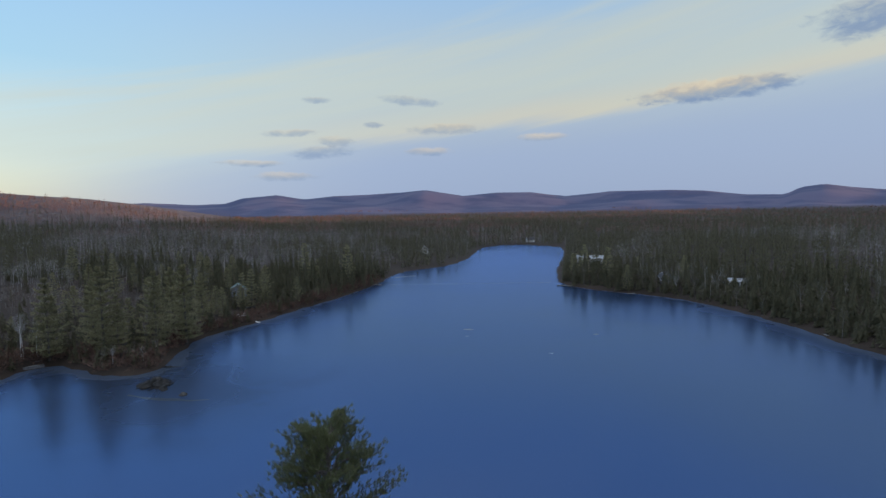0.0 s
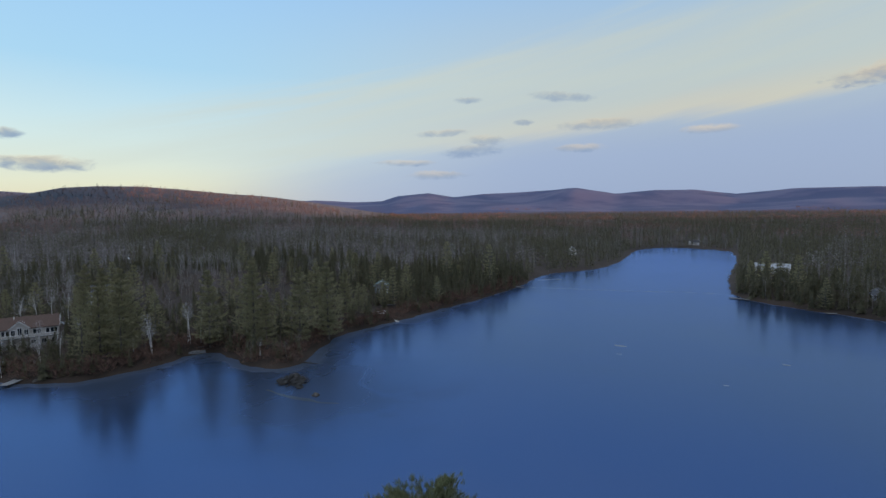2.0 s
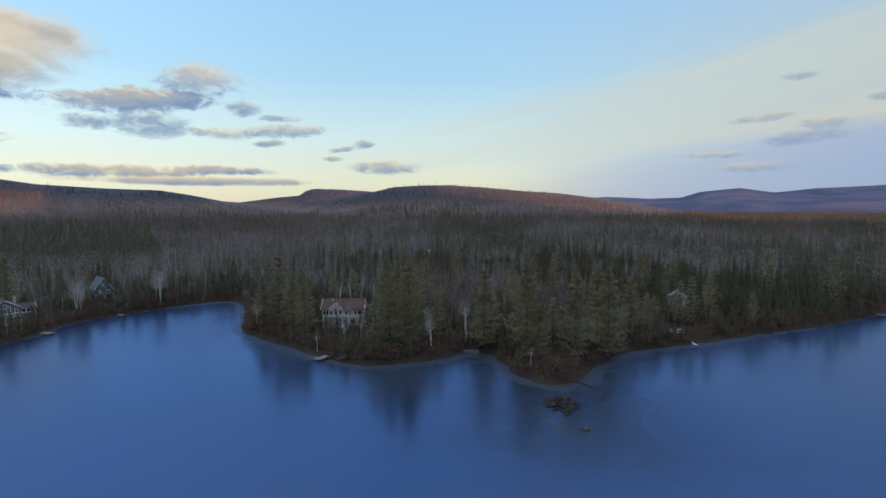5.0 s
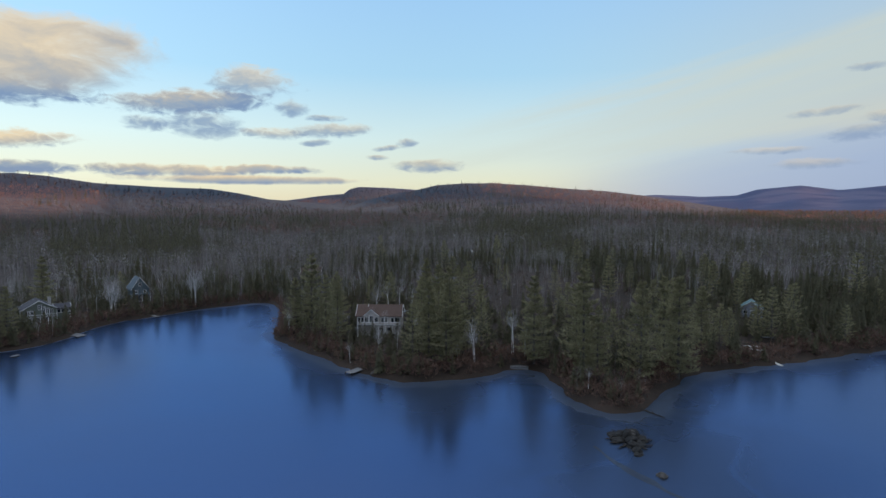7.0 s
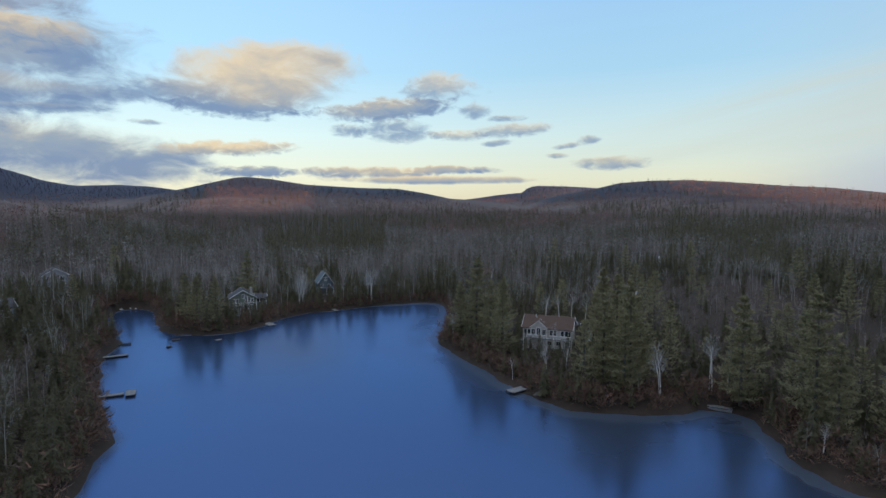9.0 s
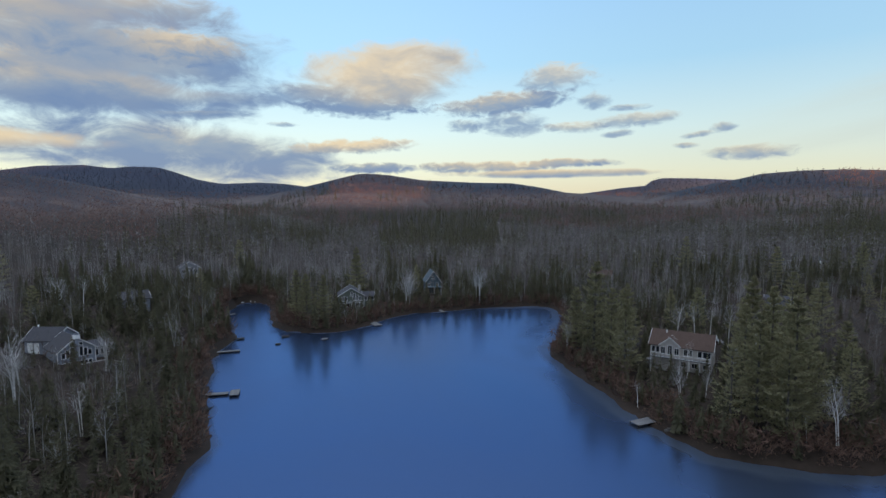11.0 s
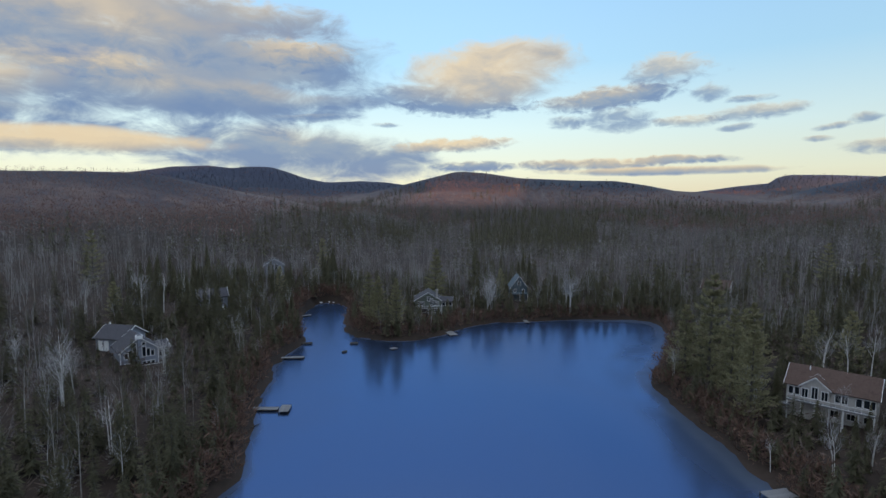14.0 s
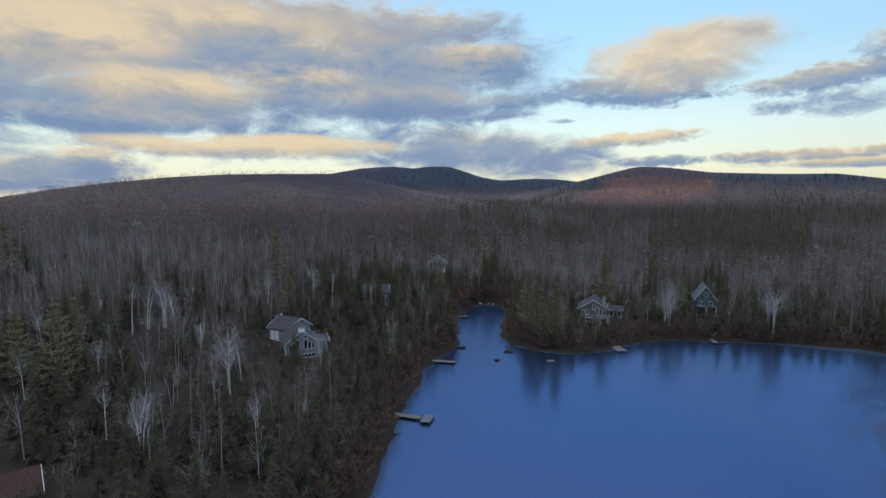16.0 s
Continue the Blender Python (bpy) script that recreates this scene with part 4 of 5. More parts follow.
def part(name, bm, mat, parent, label="", m=None):
    me = bpy.data.meshes.new(name)
    bm.to_mesh(me)
    bm.free()
    me.materials.append(mat)
    ob = new(name, me)
    ob.parent = parent
    if m is not None:
        ob.matrix_basis = m
    return tagged(ob, label) if label else ob


def boxes(*rows):
    """A bmesh of boxes: each row is the centre x, y, z and the sizes."""
    bm = bmesh.new()
    for x, y, z, sx, sy, sz in rows:
        bmesh.ops.create_cube(bm, size=1, matrix=Matrix.Translation((x, y, z)) @ Matrix.Diagonal((sx, sy, sz, 1)))
    return bm


def prism(outline, y0, y1):
    """A bmesh of an outline in x and z, drawn out from y0 to y1."""
    bm = bmesh.new()
    a, b = [bm.verts.new((x, y0, z)) for x, z in outline], [bm.verts.new((x, y1, z)) for x, z in outline]
    bm.faces.new(a), bm.faces.new(b[::-1])
    for q in range(len(a)):
        r = (q + 1) % len(a)
        bm.faces.new((a[q], b[q], b[r], a[r]))
    bmesh.ops.recalc_face_normals(bm, faces=bm.faces)
    return bm


def thing(name, x, y, z, label, category, group="", turn=0.0):
    ob = new(name)
    ob.empty_display_size = 0.5
    ob.matrix_basis = pose(x, y, z, 0, 0, turn)
    return tagged(ob, label, category, group)


def wing(home, m, w, d, base, eaves, ridge, wall, roof, across=False, over=0.45, low=-1.5):
    """One gabled body of a house, front towards -y: walls, roof slabs, barge boards. across: the ridge runs from front to back."""
    turned = m if across else m @ pose(0, 0, 0, 0, 0, 90)
    a, b = (w, d) if across else (d, w)
    part("wall", prism([(-a / 2, low), (a / 2, low), (a / 2, eaves), (0, ridge), (-a / 2, eaves)], -b / 2, b / 2), wall, home, "", turned)
    slope = (ridge - eaves) / (a / 2)
    for side in (-1, 1):
        e = a / 2 + over
        part("roof", prism([(0, ridge + 0.02), (side * e, ridge - slope * e + 0.02), (side * e, ridge - slope * e + 0.2), (0, ridge + 0.2)], -b / 2 - over, b / 2 + over), roof, home, "", turned)
        for face in (-1, 1):
            y = face * (b / 2 + over + 0.04)
            part("barge_board", prism([(0, ridge + 0.0), (side * e, ridge - slope * e), (side * e, ridge - slope * e + 0.22), (0, ridge + 0.22)], y - 0.035, y + 0.035), WHITE_TRIM, home, "", turned)
    part("foundation", boxes((0, 0, low - 0.5, a + 0.06, b + 0.06, 1.4)), CONCRETE, home, "", turned)
    return turned


def window(home, m, x, z, w, h, y, bars=1, rake=0.0):
    """A white-framed window in a front wall at depth y; rake lifts the head at one side, as under a gable."""
    t = 0.11
    rows = [(x, y - 0.03, z - h / 2, w + 2 * t, 0.12, t), (x - w / 2 - t / 2, y - 0.03, z, t, 0.12, h), (x + w / 2 + t / 2, y - 0.03, z, t, 0.12, h)]
    rows += [(x, y - 0.03, z + h / 2, w + 2 * t, 0.12, t)]
    rows += [(x - w / 2 + w * (q + 1) / (bars + 1), y - 0.03, z, 0.07, 0.10, h) for q in range(bars)]
    frame_ob = part("window", boxes(*rows), WHITE_TRIM, home, "white window frame", m)
    part("pane", boxes((x, y + 0.01, z, w, 0.05, h)), GLASS, frame_ob, "dark glass pane")
    return frame_ob


def chimney(home, m, x, y, z0, z1, w=0.9, mat=STONE):
    part("chimney", boxes((x, y, (z0 + z1) / 2, w, w, z1 - z0), (x, y, z1 - 0.1, w + 0.2, w + 0.2, 0.2), (x, y, z1 + 0.15, w * 0.4, w * 0.4, 0.4)), mat, home, "chimney with a capped flue", m)


def deck(home, m, x, y, z, w, d, posts, low):
    """A raised timber deck before the house: floor, posts, rail."""
    part("deck", boxes((x, y, z, w, d, 0.16)), DOCK_WOOD, home, "grey timber deck", m)
    for q in range(posts):
        px = x - w / 2 + 0.15 + (w - 0.3) * q / (posts - 1)
        part("post", boxes((px, y - d / 2 + 0.12, (z + low) / 2, 0.16, 0.16, z - low)), WHITE_TRIM, home, "", m)
    part("railing", boxes((x, y - d / 2 + 0.06, z + 1.0, w, 0.07, 0.08), (x, y - d / 2 + 0.06, z + 0.25, w, 0.05, 0.06), *[(x - w / 2 + 0.1 + (w - 0.2) * q / 14, y - d / 2 + 0.06, z + 0.6, 0.05, 0.05, 0.8) for q in range(15)]), WHITE_TRIM, home, "white deck railing", m)


def home_at(x, y, label, floor=None):
    """An empty house at the lie of the land, or at a given floor level; its parts are set about it with poses of their
    own.
    """
    z = ground_at(x, y) if floor is None else floor
    return thing("house", x, y, z, label, "house"), z


def lakeside_bungalow():
    home, z = home_at(-159.8, 128.9, "beige lakeside bungalow with a brown roof, front gable and deck", 3.2)
    m = pose(0, 0, 0, 0, 0, 50.3)
    wing(home, m, 13.4, 9.0, 0, 5.3, 7.9, BEIGE_SIDING, BROWN_SHINGLE)
    g = m @ pose(-2.2, -4.1, 0)
    wing(home, g, 4.4, 2.2, 0, 5.5, 7.3, BEIGE_SIDING, BROWN_SHINGLE, True, 0.3)
    for x, w, bars in ((-6.0, 0.7, 0), (-5.0, 0.7, 0), (1.2, 0.8, 0), (2.2, 0.8, 0), (4.2, 0.8, 0), (5.3, 0.8, 0), (6.2, 0.5, 0)):
        window(home, m, x, 4.1, w, 1.5, -4.5, bars)
    for x in (-3.7, -2.2, -0.7):
        window(home, m, x, 4.2 + (0.25 if x == -2.2 else 0), 0.9, 1.7 + (0.5 if x == -2.2 else 0), -5.2)
    for x in (0.8, 3.2, 5.6):
        window(home, m, x, 1.2, 1.1, 1.2, -4.5)
    part("patio_door", boxes((-2.4, -4.56, 1.1, 2.6, 0.1, 2.1)), WHITE_TRIM, home, "white patio door", m)
    deck(home, m, 0.2, -5.9, 2.75, 13.0, 1.6, 7, -1.0)
    part("porch_step", boxes((-6.5, -6.4, 1.9, 1.6, 1.8, 0.15), (-6.5, -7.0, 1.2, 1.6, 0.5, 0.15)), DOCK_WOOD, home, "timber stair to the deck", m)
    part("vent_pipe", boxes((-3.6, -1.2, 8.0, 0.18, 0.18, 0.8)), WHITE_TRIM, home, "white roof vent pipe", m)
    part("end_window", boxes((6.73, -1.5, 4.1, 0.08, 1.0, 1.4), (6.73, 1.5, 4.1, 0.08, 1.0, 1.4)), WHITE_TRIM, home, "white end windows", m)


def chimney_house():
    home, z = home_at(-180.0, -20.0, "grey two-storey house with a tall glazed gable and chimney", 2.9)
    m = pose(0, 0, 0, 0, 0, 133.8)
    wing(home, m, 7.8, 9.0, 0, 4.7, 7.7, GREY_SIDING, GREY_SHINGLE, True)
    chimney(home, m, 0, -4.75, -1.5, 8.6, 0.7, GREY_SIDING)
    part("chimney_cap", boxes((0, -4.75, 7.9, 1.4, 0.8, 0.9)), WHITE_TRIM, home, "white-trimmed chimney breast", m)
    for side in (-1, 1):
        for x, h in ((0.95, 2.4), (1.85, 1.9), (2.75, 1.4)):
            window(home, m, side * x, 3.4 + h / 2 - 0.4, 0.7, h, -4.5, 0)
            window(home, m, side * x, 1.1, 0.7, 1.6, -4.5, 0)
        window(home, m, side * 0.95, 6.1, 0.7, 0.7, -4.5, 0)
        part("corner_board", boxes((side * 3.92, -4.52, 1.6, 0.16, 0.16, 6.2)), WHITE_TRIM, home, "", m)
    low = m @ pose(5.3, 1.0, 0)
    wing(home, low, 2.8, 6.0, 0, 3.8, 5.0, GREY_SIDING, GREY_SHINGLE)
    window(home, low, -0.3, 2.6, 0.7, 1.6, -3.0, 0)
    window(home, low, 0.8, 2.6, 0.6, 1.6, -3.0, 0)
    rear = pose(-6.0, -7.6, 1.0, 0, 0, 82)
    wing(home, rear, 7.6, 7.6, 0, 4.9, 7.3, GREY_SIDING, GREY_SHINGLE, False, 0.45, -3)
    for x in (-2.4, -0.8):
        part("garage_door", boxes((x, -3.84, 2.9, 1.3, 0.1, 2.6)), WHITE_TRIM, home, "pale garage door", rear)
    part("roof_vent", boxes((-3.0, 0, 7.6, 0.3, 0.3, 0.7)), WHITE_TRIM, home, "white roof vent", rear)
    deck(home, m, 2.4, -5.4, 0.4, 6.4, 1.8, 4, -1.5)


def cove_house():
    home, z = home_at(-251.0, 45.0, "dark green lakeside house with white trim and a sunroom", 2.2)
    m = pose(0, 0, 0, 0, 0, 94.6)
    wing(home, m, 9.4, 9.0, 0, 4.6, 7.4, GREEN_SIDING, GREY_SHINGLE, True)
    for x, h in ((-3.2, 1.5), (-2.0, 1.5), (1.2, 2.6), (2.3, 2.0), (3.4, 1.5)):
        window(home, m, x, 3.4 + h / 2 - 0.7, 0.8, h, -4.5)
    window(home, m, 0.2, 5.2, 0.8, 1.6, -4.5)
    window(home, m, -1.5, 0.9, 1.3, 1.3, -4.5)
    window(home, m, 2.4, 0.9, 1.3, 1.3, -4.5)
    chimney(home, m, 3.2, -2.5, 2.0, 8.2)
    sun_room = m @ pose(6.8, -1.4, 0)
    wing(home, sun_room, 4.0, 4.6, 0, 4.2, 5.4, GREEN_SIDING, GREY_SHINGLE)
    for x in (-1.2, 0, 1.2):
        window(home, sun_room, x, 3.2, 0.95, 1.4, -2.3, 0)
    part("post", boxes((1.9, -3.6, 1.0, 0.18, 0.18, 4.4)), WHITE_TRIM, home, "", sun_room)
    part("post", boxes((-1.9, -3.6, 1.0, 0.18, 0.18, 4.4)), WHITE_TRIM, home, "", sun_room)
    deck(home, m, 0.0, -5.6, 1.9, 9.0, 2.0, 5, -1.5)


def blue_cottage():
    home, z = home_at(-276.5, 80.0, "blue-grey cottage with a steep gable and lean-to porch", 3.8)
    m = pose(0, 0, 0, 0, 0, 92)
    wing(home, m, 6.4, 9.0, 0, 4.0, 8.4, BLUE_SIDING, BLUE_SIDING, True)
    window(home, m, 0, 5.6, 1.1, 1.3, -4.5)
    window(home, m, -1.7, 2.6, 1.0, 1.3, -4.5)
    window(home, m, 1.7, 2.6, 1.0, 1.3, -4.5)
    part("porch_roof", prism([(-4.0, 1.75), (3.4, 1.75), (3.4, 1.9), (-4.0, 1.9)], -8.0, -4.6), BLUE_SIDING, home, "pale porch roof", m)
    for x in (-3.6, 0, 3.0):
        part("post", boxes((x, -7.7, 0.3, 0.16, 0.16, 3.0)), WHITE_TRIM, home, "", m)
    window(home, m, 0.6, 0.3, 0.9, 0.9, -4.5)


def plain_cottage(x, y, turn, w, d, eaves, ridge, wall, roof, label, panes, across=False, floor=None):
    home, z = home_at(x, y, label, floor)
    m = pose(0, 0, 0, 0, 0, turn)
    wing(home, m, w, d, 0, eaves, ridge, wall, roof, across)
    for px, pz, pw, ph in panes:
        window(home, m, px, pz, pw, ph, -d / 2)
    part("door", boxes((w * 0.34, -d / 2 - 0.04, 1.05, 0.95, 0.08, 2.1)), WHITE_TRIM, home, "white entrance door", m)
    return home


def plank_dock(name, x0, y0, x1, y1, width, label, z=0.42, head=None, mat=None):
    """A timber landing from one place to another: boards on two bearers, legs in pairs."""
    run = Vector((x1 - x0, y1 - y0))
    length = run.length
    ob = thing(name, x0, y0, 0, label, "dock", "docks on the lake", math.degrees(math.atan2(run.y, run.x)))
    count = max(6, min(26, int(length / 0.32)))
    step = length / count
    board = bpy.data.meshes.new("plank")
    bm = boxes((0, 0, 0, step * 0.93, width, 0.05))
    bm.to_mesh(board)
    bm.free()
    board.materials.append(mat or DOCK_WOOD)
    for q in range(count):
        piece = new("plank", board)
        piece.parent = ob
        piece.matrix_basis = pose(step * (q + 0.5), RNG.uniform(-0.03, 0.03), z + RNG.uniform(-0.008, 0.008), 0, 0, RNG.uniform(-0.6, 0.6))
    for side in (-1, 1):
        part("bearer", boxes((length / 2, side * (width / 2 - 0.12), z - 0.14, length, 0.09, 0.20)), DARK_WOOD, ob)
    for q in range(max(2, int(length / 2.5) + 1)):
        for side in (-1, 1):
            part("post", boxes((0.15 + (length - 0.3) * q / max(1, int(length / 2.5)), side * (width / 2 - 0.06), z / 2 - 0.45, 0.12, 0.12, z + 1.1)), DARK_WOOD, ob)
    return ob


def raft(x, y, turn, length, width, label, mat):
    ob = thing("raft", x, y, 0, label, "raft", "", turn)
    part("float", boxes((0, -width * 0.34, 0.12, length * 0.96, width * 0.22, 0.3), (0, width * 0.34, 0.12, length * 0.96, width * 0.22, 0.3)), DARK_WOOD, ob, "dark floats")
    for q in range(8):
        part("plank", boxes((-length / 2 + length * (q + 0.5) / 8, 0, 0.31, length / 8 * 0.93, width, 0.06)), mat, ob)
    return ob


def boat(x, y, z, turn, length, label, mat, name="canoe"):
    """An upturned or moored open hull, lofted from rounded ribs."""
    bm = bmesh.new()
    rows = []
    for q in range(9):
        u = q / 8 * 2 - 1
        half, deep = 0.42 * (1 - abs(u) ** 2.4) + 0.02, 0.36 * (1 - 0.35 * abs(u) ** 3)
        rows.append([bm.verts.new((u * length / 2, half * math.cos(a), deep * math.sin(a) + (0.12 * u * u))) for a in np.linspace(0, math.pi, 7)])
    for a, b in zip(rows, rows[1:]):
        for q in range(6):
            bm.faces.new((a[q], a[q + 1], b[q + 1], b[q]))
    bmesh.ops.recalc_face_normals(bm, faces=bm.faces)
    ob = thing(name, x, y, z, label, "boat", "", turn)
    part("hull", bm, mat, ob)
    part("keel", boxes((0, 0, 0.38, length * 0.7, 0.04, 0.05)), DARK_WOOD, ob)
    return ob


def rock(x, y, z, sx, sy, sz, seed, name="boulder", label="grey boulder standing out of the ice", group="rocks in the lake", mat=None):
    bm = bmesh.new()
    bmesh.ops.create_icosphere(bm, subdivisions=3, radius=1)
    for v in bm.verts:
        k = 1 + 0.45 * noise.noise(v.co * 1.3 + Vector((seed * 3.1, 0, 0))) + 0.18 * noise.noise(v.co * 3.6 + Vector((0, seed, 0)))
        v.co = Vector((v.co.x * sx * k, v.co.y * sy * k, v.co.z * sz * k))
    me = bpy.data.meshes.new(name)
    bm.to_mesh(me)
    bm.free()
    me.materials.append(mat or BOULDER)
    ob = new(name, me)
    ob.matrix_basis = pose(x, y, z, 0, 0, seed * 47)
    return tagged(ob, label, "rock", group)


def driftwood(x, y, turn, length, label, name="drift_log"):
    p = Pattern()
    p.limb((0, 0, 0.12), (length, 0, 0.2), 0.17, 0.08, 0, 6)
    for q in range(5):
        u = RNG.uniform(0.15, 0.9)
        p.limb((length * u, 0, 0.16), (length * u + RNG.uniform(-0.6, 0.6), RNG.uniform(-0.8, 0.8), RNG.uniform(0.2, 0.9)), 0.06, 0.015, 0, 4)
    v, f, _ = p.arrays()
    ob = new(name, mesh_of(name, v, f, [DARK_WOOD], None, False))
    ob.matrix_basis = pose(x, y, 0, 0, 0, turn)
    return tagged(ob, label, "log")


lakeside_bungalow()
chimney_house()
cove_house()
blue_cottage()
# floor lowered 1.4 m to fit the camera's view
plain_cottage(-236, -29, 125, 9, 7, 5.6, 7.8, GREY_SIDING, GREY_SHINGLE, "grey house with square white windows among birches", ((-2.2, 4.2, 1.3, 1.3), (0.4, 4.2, 1.3, 1.3), (-2.2, 1.5, 1.5, 1.4), (2.6, 4.2, 1.0, 1.2)), floor=ground_at(-236, -29) - 1.4)
plain_cottage(-305, -33, 112, 9, 8, 4.8, 7.6, GREY_SIDING, GREY_SHINGLE, "grey gabled house far back in the woods", ((-2.6, 3.4, 1.2, 1.9), (-1.0, 3.9, 1.2, 2.6), (0.8, 3.9, 1.2, 2.6), (2.5, 3.4, 1.2, 1.9)), True)
plain_cottage(-283, 163, 55, 10, 8, 3.4, 6.6, BEIGE_SIDING, BROWN_SHINGLE, "brown-roofed house hidden behind pines", ((-2.0, 2.0, 1.2, 1.2), (1.0, 2.0, 1.2, 1.2)))
plain_cottage(-94, 240, 20, 7, 6, 3.0, 5.4, GREY_SIDING, TEAL_METAL, "cottage with a teal metal roof among firs", ((-1.6, 1.8, 1.1, 1.2), (0.6, 1.8, 1.1, 1.2)), True)
plain_cottage(-205, 193, 48, 9, 6, 2.6, 3.6, GREY_SIDING, GREY_SHINGLE, "low grey garage behind the pines", ((-2, 1.5, 1.2, 1.0),))
# cabin sunk 2.3 m so that its roof sits low in the camera's view
plain_cottage(-109.1, -15.4, 152, 11, 7.5, 2.7, 4.6, LOG_WALL, RED_SHINGLE, "log cabin with a red-brown shingle roof", ((-3.2, 1.5, 2.0, 1.3), (0.2, 1.5, 1.5, 1.2)), floor=ground_at(-111.5, -17.5) - 2.3)
plain_cottage(108, 370, -20, 9, 7, 3.2, 5.4, BEIGE_SIDING, PALE_METAL, "cottage with a pale metal roof above the east shore", ((-2, 1.7, 1.2, 1.2), (0.5, 1.7, 1.2, 1.2)))
plain_cottage(101, 384, -20, 6, 5, 3.0, 4.8, BEIGE_SIDING, PALE_METAL, "small pale-roofed outbuilding above the east shore", ((-1, 1.6, 1.0, 1.0),))
plain_cottage(112, 268, -35, 7, 6, 3.0, 5.0, GREY_SIDING, GREY_SHINGLE, "grey cottage with white trim on the east shore", ((-1.6, 1.7, 1.3, 1.3), (0.4, 1.7, 1.3, 1.3)), True)
plain_cottage(137, 246, -45, 8, 5, 2.4, 3.6, GREEN_SIDING, PALE_METAL, "boat shed with a pale metal roof behind birches", ((-2, 1.4, 0.9, 0.9),))
plain_cottage(-17, 478, 0, 8, 7, 3.4, 7.0, BEIGE_SIDING, GREY_SHINGLE, "white-gabled cabin at the north end", ((-1.8, 1.9, 1.2, 1.4), (0.2, 1.9, 1.2, 1.4), (0, 4.8, 1.2, 1.2)), True)
plain_cottage(106, 640, 10, 9, 7, 3.2, 5.6, BEIGE_SIDING, GREY_SHINGLE, "cottage at the far end of the lake", ((-2, 1.8, 1.2, 1.3), (0.6, 1.8, 1.2, 1.3)))

plank_dock("dock", -134.2, 103.2, -135.8, 109.0, 2.4, "grey slatted landing stage beside the bank", 0.6)
plank_dock("dock", -136.0, 109.2, -138.8, 111.6, 1.1, "narrow plank gangway to the landing stage", 1.45)
landing = plank_dock("dock", -113.4, 139.4, -110.0, 142.6, 3.4, "broad grey timber landing below two birches", 0.75)
part("skirt", boxes((2.3, -1.72, 0.32, 4.6, 0.05, 0.62)), DOCK_WOOD, landing, "grey skirting boards")
part("bench", boxes((3.6, 1.0, 1.05, 1.5, 0.45, 0.08), (3.0, 1.0, 0.9, 0.08, 0.4, 0.3), (4.2, 1.0, 0.9, 0.08, 0.4, 0.3), (3.6, 1.22, 1.35, 1.5, 0.06, 0.4)), DOCK_WOOD, landing, "grey timber bench")
raised = plank_dock("dock", -116.0, 141.2, -113.4, 143.6, 2.4, "raised grey timber landing below two birches", 1.15)
part("skirt", boxes((1.75, -1.22, 0.7, 3.5, 0.05, 0.8)), DOCK_WOOD, raised, "grey skirting boards")
plank_dock("dock", -161.6, 15.6, -162.0, 21.6, 1.5, "long weathered dock reaching over the ice")
plank_dock("dock", -163.8, 22.7, -160.2, 23.2, 2.0, "cross platform at the end of a dock", 0.48)
plank_dock("dock", -195.9, 8.0, -197.2, 15.7, 1.5, "long grey dock at the mouth of the inlet")
plank_dock("dock", -210.4, 10.4, -211.6, 13.6, 1.2, "short dark dock at the inlet", mat=DARK_WOOD)
plank_dock("dock", -246.6, -1.8, -249.2, 1.6, 1.3, "small pale dock inside the inlet")
plank_dock("dock", -246.8, 79.6, -241.4, 80.6, 1.5, "pale dock below the blue-grey cottage")
plank_dock("dock", -64.4, 239.3, -60.4, 240.8, 1.6, "pale dock on the wooded north shore")
plank_dock("dock", -42.5, 297.8, -35.0, 292.2, 1.8, "long pale dock on the north shore")
plank_dock("dock", 121.6, 199.8, 116.6, 199.0, 2.0, "pale dock on the east shore")
plank_dock("dock", 119.2, 187.4, 116.0, 191.4, 2.2, "broad pale dock on the east shore")
plank_dock("dock", 121.4, 158.6, 116.2, 159.4, 2.6, "broad pale landing beside a blue tarpaulin")
plank_dock("dock", 90.0, 246.2, 86.0, 246.4, 1.5, "small pale dock on the east shore")
plank_dock("dock", 67.0, 273.6, 60.4, 279.2, 1.5, "long pale dock at the narrows")
plank_dock("dock", 112.2, 217.2, 109.8, 217.5, 1.2, "tiny pale dock on the east shore")
raft(-225.8, 54.4, 25, 5.4, 2.8, "pale swimming raft frozen in at the bank", DOCK_WOOD)
raft(-212.3, 26.0, 100, 2.4, 1.3, "dark swimming raft frozen into the ice", DARK_WOOD)
raft(-203.6, 25.2, 125, 1.4, 0.9, "small dark float frozen into the ice", DARK_WOOD)
raft(-207.4, 38.6, 130, 2.0, 1.3, "small pale raft frozen into the ice", DOCK_WOOD)
boat(-79.4, 203.4, ground_at(-79.4, 203.4), 35, 4.6, "white canoe lying upturned on the bank", HULL_WHITE)
boat(-77.6, 201.2, ground_at(-77.6, 201.2), 30, 4.4, "white canoe lying upturned on the bank", HULL_WHITE)
boat(-70.2, 196.6, 0.05, 140, 3.6, "pale rowing boat frozen in at the bank", HULL_WHITE, "rowing_boat")
boat(-272.5, -2.2, 0.3, 80, 3.4, "white rowing boat drawn up in the inlet", HULL_WHITE, "rowing_boat")
boat(-273.0, 3.0, 0.3, 60, 3.2, "white rowing boat drawn up in the inlet", HULL_WHITE, "rowing_boat")
boat(-1.5, 393.0, 0.3, 20, 4.0, "pale boat drawn up at the north shore", HULL_WHITE, "rowing_boat")
plank_dock("dock", -81.6, 215.6, -79.0, 217.6, 1.6, "pale plank platform on the bank", ground_at(-80, 216.6) + 0.3)

